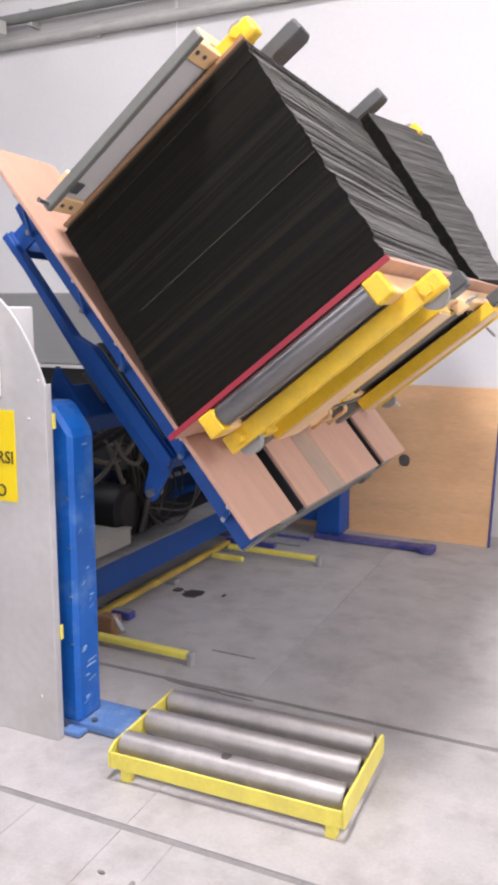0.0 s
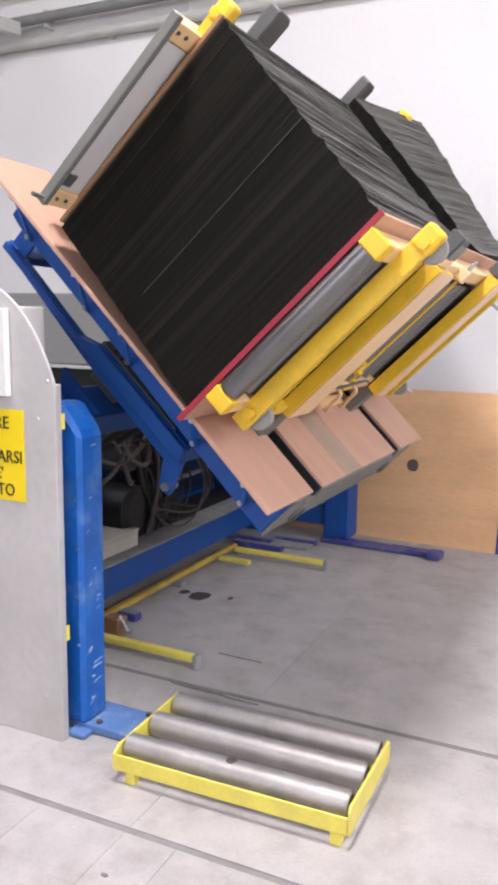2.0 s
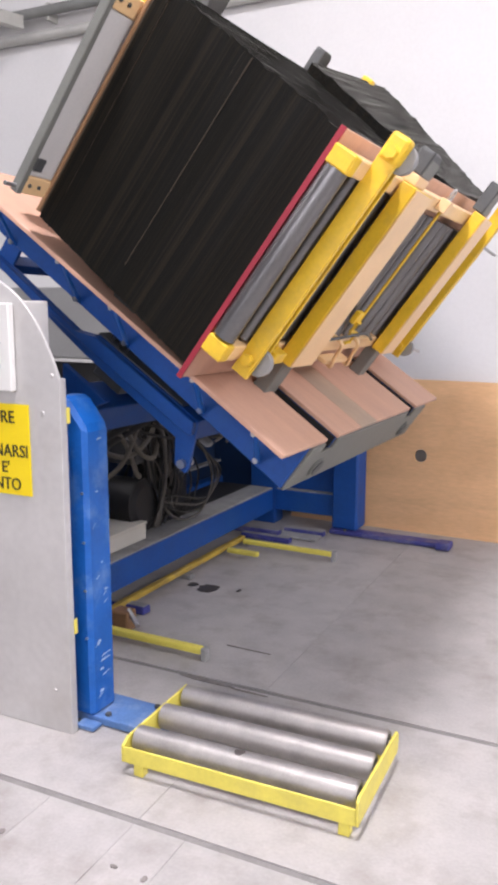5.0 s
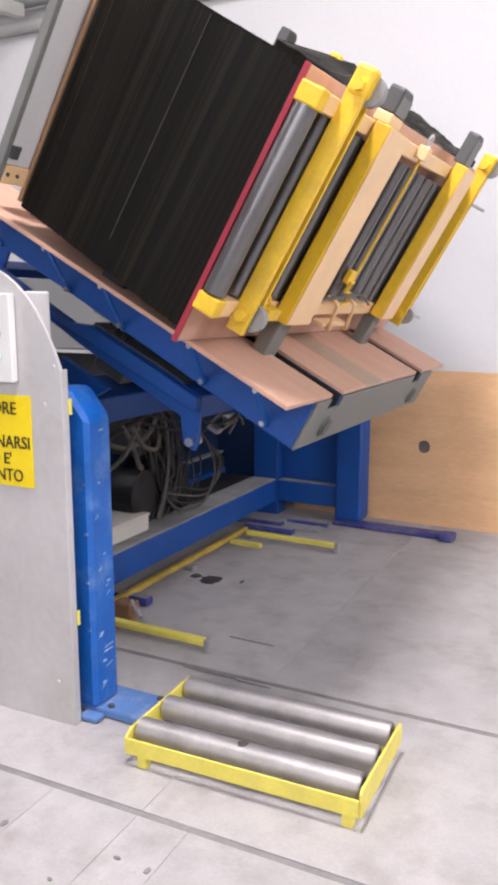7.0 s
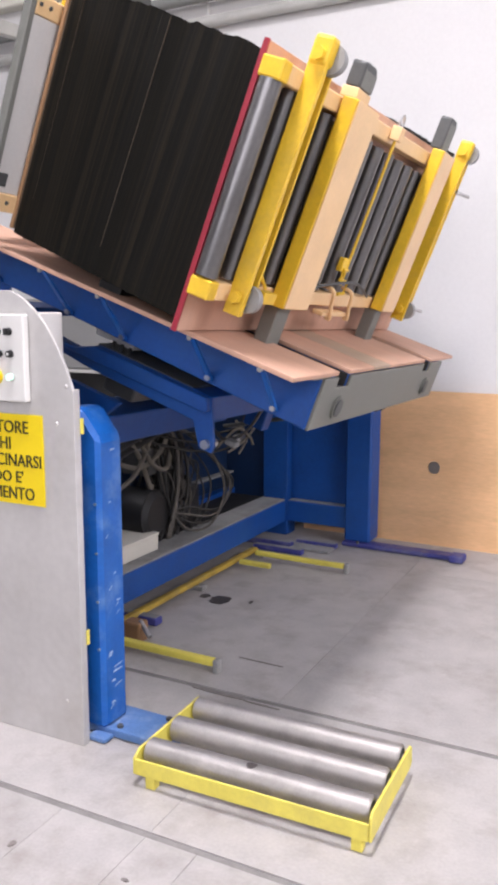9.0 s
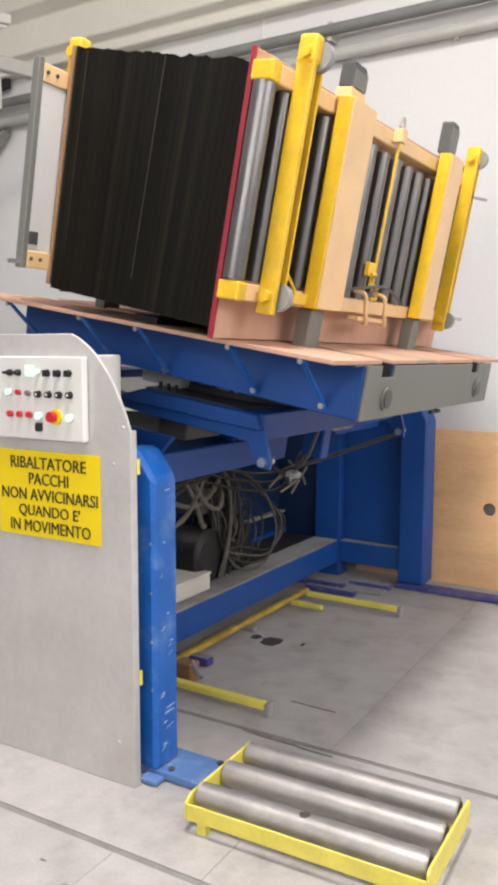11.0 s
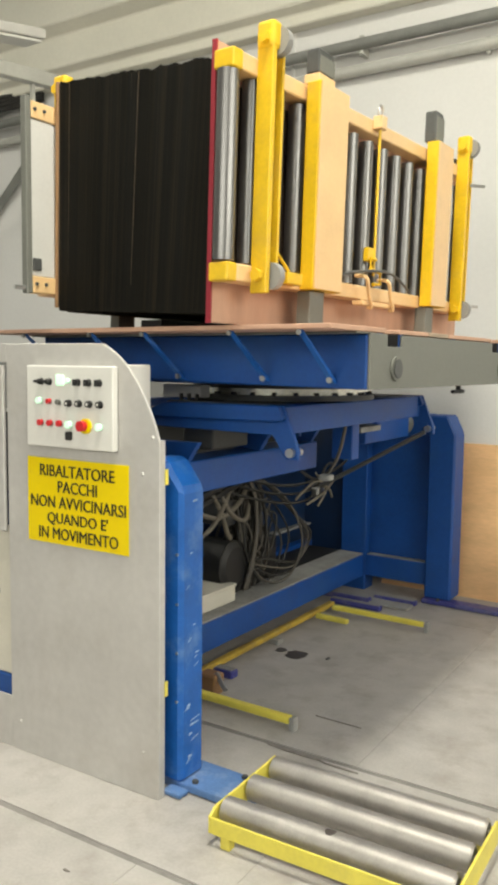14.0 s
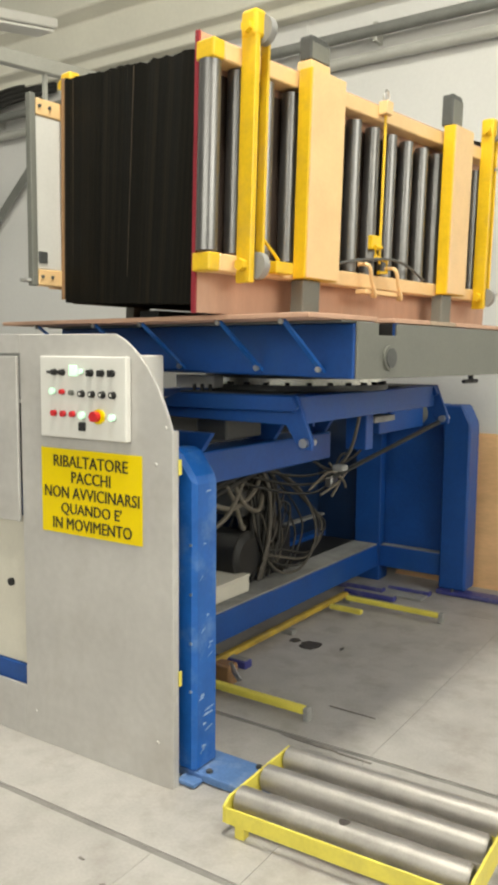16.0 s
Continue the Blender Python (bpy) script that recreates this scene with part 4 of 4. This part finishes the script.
        part("stud", rod((-0.634, -0.060, 1.832), (-0.640, -0.105, 1.832), 0.008, seg=8), BARE, th)
        part("clip", box(-0.632, -0.622, -0.028, 0.012, 1.900, 1.945, 0.003), GREY_DARK, th)
    else:
        for z in (1.86, 2.46):
            part("stud", rod((xx(0.35), 2.01, z), (xx(0.40), 2.08, z), 0.008, seg=8), BARE, th)
    return th


fence_right = fence(False, "yellow roller fence with steel rollers standing on the platform")
fence_left = fence(True, "yellow roller fence clamping the back of the load")

# ---- the load ----
red_board = thing("clamping_board", (0.19, 1.1, 1.69), "plywood clamping board with a red painted edge", "board")
part("board", prism([(0.022, 1.688), (2.26, 1.688), (2.26, 2.618), (0.022, 2.560)], "x", 0.190, 0.204, 0.002), WOOD, red_board)
part("red_edge", box(0.188, 0.2055, 0.012, 0.0215, 1.686, 2.562, 0.001), RED, red_board, "dark red painted edge")
tan_board = thing("clamping_board", (-0.62, 1.1, 1.77), "tan plywood clamping board behind the pack", "board")
part("board", prism([(0.088, 1.765), (1.22, 1.765), (1.22, 2.575), (0.088, 2.612)], "x", -0.618, -0.604, 0.002), TAN, tan_board)
part("facing_sheet", prism([(0.094, 1.768), (1.22, 1.768), (1.22, 2.57), (0.094, 2.606)], "x", -0.6035, -0.596, 0.001), PALE_SHEET, tan_board)


def sheet_pack(x0, y0, y1, seed, tall, skew, label):
    """Thin sheets on edge; skew: how much further back the pack reaches at its right side."""
    th = thing("sheet_pack", (-0.2, (y0 + y1) / 2, 1.71), label, "sheet stack", "packs of sheets on the platform")
    rng = random.Random(seed)
    bm = bmesh.new()
    x, end = x0, 0.185
    while x < end - 0.002:
        w = min(0.0036 + 0.0007 * rng.random(), end - x)
        u = (x + 0.5945) / 0.78
        wave = 0.010 * noise.noise((x * 9, seed, 0)) + 0.007 * noise.noise((x * 31, seed, 3))
        top = tall - (0.095 if seed == 2 else 0.060) * u + wave + 0.003 * (rng.random() - 0.5)
        yy = y0 + 0.02 * u + 0.006 * noise.noise((x * 12, seed, 7)) + 0.0007 * rng.random()
        ye = y1 + skew * u + 0.012 * noise.noise((x * 12, seed, 11))
        low_y = yy - 0.060 * u
        if seed == 2:
            yy = low_y = y0 + 0.27 * u
        bot = 1.752 - 0.036 * u + 0.003 * rng.random()
        steps = 14
        climb = 0.125 - 0.07 * u if seed == 2 else 0.04 - 0.03 * u
        pts_t = [(yy + (ye - yy) * i / steps, top + climb * i / steps + 0.005 * noise.noise((x * 14, i * 0.2, seed + 5)) + 0.003 * noise.noise((x * 60, i * 0.15, seed))) for i in range(steps + 1)]
        va, vb = [], []
        for q in [(low_y, bot)] + pts_t + [(ye, bot)]:
            va.append(bm.verts.new((x, q[0], q[1])))
            vb.append(bm.verts.new((x + w * 0.95, q[0], q[1])))
        bm.faces.new(va)
        bm.faces.new(vb[::-1])
        for i in range(len(va)):
            j = (i + 1) % len(va)
            f = bm.faces.new((va[j], va[i], vb[i], vb[j]))
            # upper edges take the lit copy
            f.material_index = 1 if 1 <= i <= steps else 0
        x += w
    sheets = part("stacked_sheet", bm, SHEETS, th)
    sheets.data.materials.append(SHEET_TOPS_LIT)
    tagged(sheets, "dense dark grey sheets with ragged edges", kind="stuff")
    if seed == 2:
        part("divider", box(-0.2, -0.1985, y0 + 0.06, y1 - 0.04, 1.74, 2.59, 0), PALE_SHEET, th, "thin pale divider sheet")
    else:
        for xs, wd, proud in ((-0.545, 0.0006, 0.002), (-0.235, 0.0004, 0.001), (-0.200, 0.0018, 0.005), (0.05, 0.0005, 0.001)):
            u = (xs + 0.5945) / 0.78
            yt, zt = y0 + 0.02 * u - proud, tall - 0.006 - 0.060 * u
            part("divider", prism([(yt - 0.060 * u + 0.0035, 1.745), (y1, 1.745), (y1, zt), (yt, zt)], "x", xs, xs + wd, 0), PALE_SHEET, th, "thin pale divider sheet")
    return th


pack_near = sheet_pack(-0.5945, 0.092, 1.24, 1, 2.606, 0.28, "pack of dark grey sheets standing on edge, ragged top")
pack_far = sheet_pack(-0.635, 1.33, 2.20, 2, 2.690, 0.06, "narrow pack of dark grey sheets behind the first")
batten = thing("support_batten", (-0.2, 1.1, 1.685), "dark batten under the pack of sheets", "batten")
part("batten", box(-0.235, -0.135, 0.17, 2.10, 1.6845, 1.712, 0.003), BLACK, batten)



def settle(ob, shift, rows):
    """Lets a thing sit slightly askew on the platform: rows give the lean of x, y and z about a point on the boards."""
    base, lean = Vector((0.19, 0.0, 1.70)), Matrix(rows)
    ob.matrix_basis = Matrix.Translation(lean @ (ob.matrix_basis.translation - base) + base + Vector(shift))
    done = set()
    for o in ob.children_recursive:
        o.matrix_basis = Matrix.Translation(lean @ o.matrix_basis.translation)
        if o.data.name not in done:
            done.add(o.data.name)
            o.data.transform(lean.to_4x4())


settle(platform, (0.020, -0.020, 0), ((1, 0, 0), (-0.035, 1, 0), (0, 0, 1)))
for ob in (red_board, tan_board, pack_near, pack_far, batten):
    settle(ob, (0.018, -0.020, 0), ((1.03, 0, 0.022), (-0.05, 1, 0), (0, 0, 1)))
settle(fence_right, (0.016, -0.022, 0), ((1, 0, 0.018), (-0.035, 0.983, 0.010), (0, 0, 1)))
settle(fence_left, (0.000, -0.010, 0), ((1, 0, 0.030), (-0.05, 1, 0), (0, 0, 1)))

# ---- floor marks ----
def stain(x, y, rx, ry, seed, label="dark oily stain on the concrete floor", group="oil stains under the tipper", mat=STAIN):
    bm = bmesh.new()
    ring = [bm.verts.new((x + rx * math.cos(a) * (1 + 0.35 * noise.noise((math.cos(a) * 2, math.sin(a) * 2, seed))),
                          y + ry * math.sin(a) * (1 + 0.35 * noise.noise((math.cos(a) * 2, math.sin(a) * 2, seed))), 0.004)) for a in [2 * math.pi * i / 28 for i in range(28)]]
    f = bm.faces.new(ring)
    ex = bmesh.ops.extrude_face_region(bm, geom=[f])
    for v in ex["geom"]:
        if isinstance(v, bmesh.types.BMVert):
            v.co.z -= 0.003
    bmesh.ops.recalc_face_normals(bm, faces=bm.faces[:])
    tagged(part("oil_stain" if mat is STAIN else "scuff_mark", bm, mat), label, "stain", group)


stain(-0.325, 1.53, 0.055, 0.06, 1.0)
stain(-0.43, 1.55, 0.028, 0.03, 2.0)
stain(-0.16, 1.58, 0.009, 0.02, 3.0)
for x, y, rx, ry, seed in ((0.55, -0.51, 0.012, 0.006, 4.0), (0.654, -0.514, 0.008, 0.012, 5.0), (0.164, -0.54, 0.010, 0.014, 6.0), (0.235, 0.927, 0.11, 0.004, 7.0),
                           (0.22, 0.575, 0.13, 0.009, 8.0), (0.42, 0.567, 0.08, 0.006, 9.0), (0.44, -0.66, 0.008, 0.005, 10.0), (0.02, -0.48, 0.012, 0.004, 11.0)):
    stain(x, y, rx, ry, seed, "dark scuff mark on the concrete floor", "scuff marks on the floor", SMUDGE)

# floor slabs: long rows between open joints, shared meshes
rows_y = [Y0, -4.95, -4.02, -3.10, -2.17, -1.25, -0.314, 0.605, 2.53, WALL_Y]
slab_x = 1.85
gap = {-0.314: 0.013, 0.605: 0.014}
GRID = Matrix.Translation((0.49, -0.31, 0)) @ pose(0, 0, 0, 0, 0, 1.2) @ Matrix.Translation((-0.49, 0.31, 0))
cuts = {-1.25: (0.176, 0.49, 0.667)}  # further saw cuts in one row
for y0, y1 in zip(rows_y, rows_y[1:]):
    edges = sorted({round(0.49 + i * slab_x, 3) for i in range(-5, 5)} | set(cuts.get(y0, ())))
    shared = {}
    for x0, x1 in zip(edges, edges[1:]):
        if x1 <= X0 or x0 >= X1:
            continue
        w = round(x1 - x0, 3)
        if w not in shared:
            o = part("slab", box(0.0007, w - 0.0007, gap.get(y0, 0.0015), y1 - y0 - gap.get(y1, 0.0015), -0.005, 0.0, 0.001, segs=1), FLOOR, floor)
            shared[w] = o.data
        else:
            o = new("slab", shared[w])
            o.parent = floor
        o.matrix_basis = GRID @ Matrix.Translation((x0, y0, 0))


# ---- what moves ----
TILT = [(0, 49.94), (0.5, 48.6), (1, 47.26), (1.5, 45.86), (2, 44.41), (2.5, 42.94), (3, 41.4), (3.5, 39.87), (4, 38.43), (4.6, 36.62), (5.2, 34.69), (5.8, 32.67),
        (6.5, 30.19), (7, 28.31), (7.5, 26.43), (8, 24.43), (8.5, 22.19), (9, 19.91), (9.5, 17.44), (10, 14.92), (10.4, 12.76), (10.8, 10.47), (11.2, 8), (11.6, 5.41),
        (12, 2.59), (12.3, 0.46), (12.42, 0), (12.6, 0), (13.2, 0), (13.35, 0), (13.5, 0), (14, 0), (14.5, 0), (15, 0), (15.5, 0), (16, 0)]
TURN = {13.35: -0.20, 13.5: -0.60, 14: -1.87, 14.5: -3.05, 15: -4.20, 15.5: -5.36, 16: -6.49}
SKEW = 1.1  # the tipper's load stands slightly askew on the floor grid
AXIS = Vector((-0.0597, 0.9982, 0.0084))


def carried(ob, turns):
    """Keys a thing that rides on the cradle, and on the turntable if turns."""
    rest = ob.matrix_basis.copy()
    pivot, hub = Matrix.Translation((PX, 1.2, PZ)), Matrix.Translation((TX, TY, 0))
    rows = []
    for t, a in TILT:
        m = pivot @ Matrix.Rotation(radians(a), 4, AXIS) @ pivot.inverted()
        m = m @ hub @ pose(0, 0, 0, 0, 0, SKEW + (TURN.get(t, 0.0) if turns else 0.0)) @ hub.inverted()
        rows.append((t, m @ rest))
    walk(ob, rows)


def motions():
    carried(cradle, False)
    for ob in (platform, fence_right, fence_left, red_board, tan_board, pack_near, pack_far, batten):
        carried(ob, True)


motions()
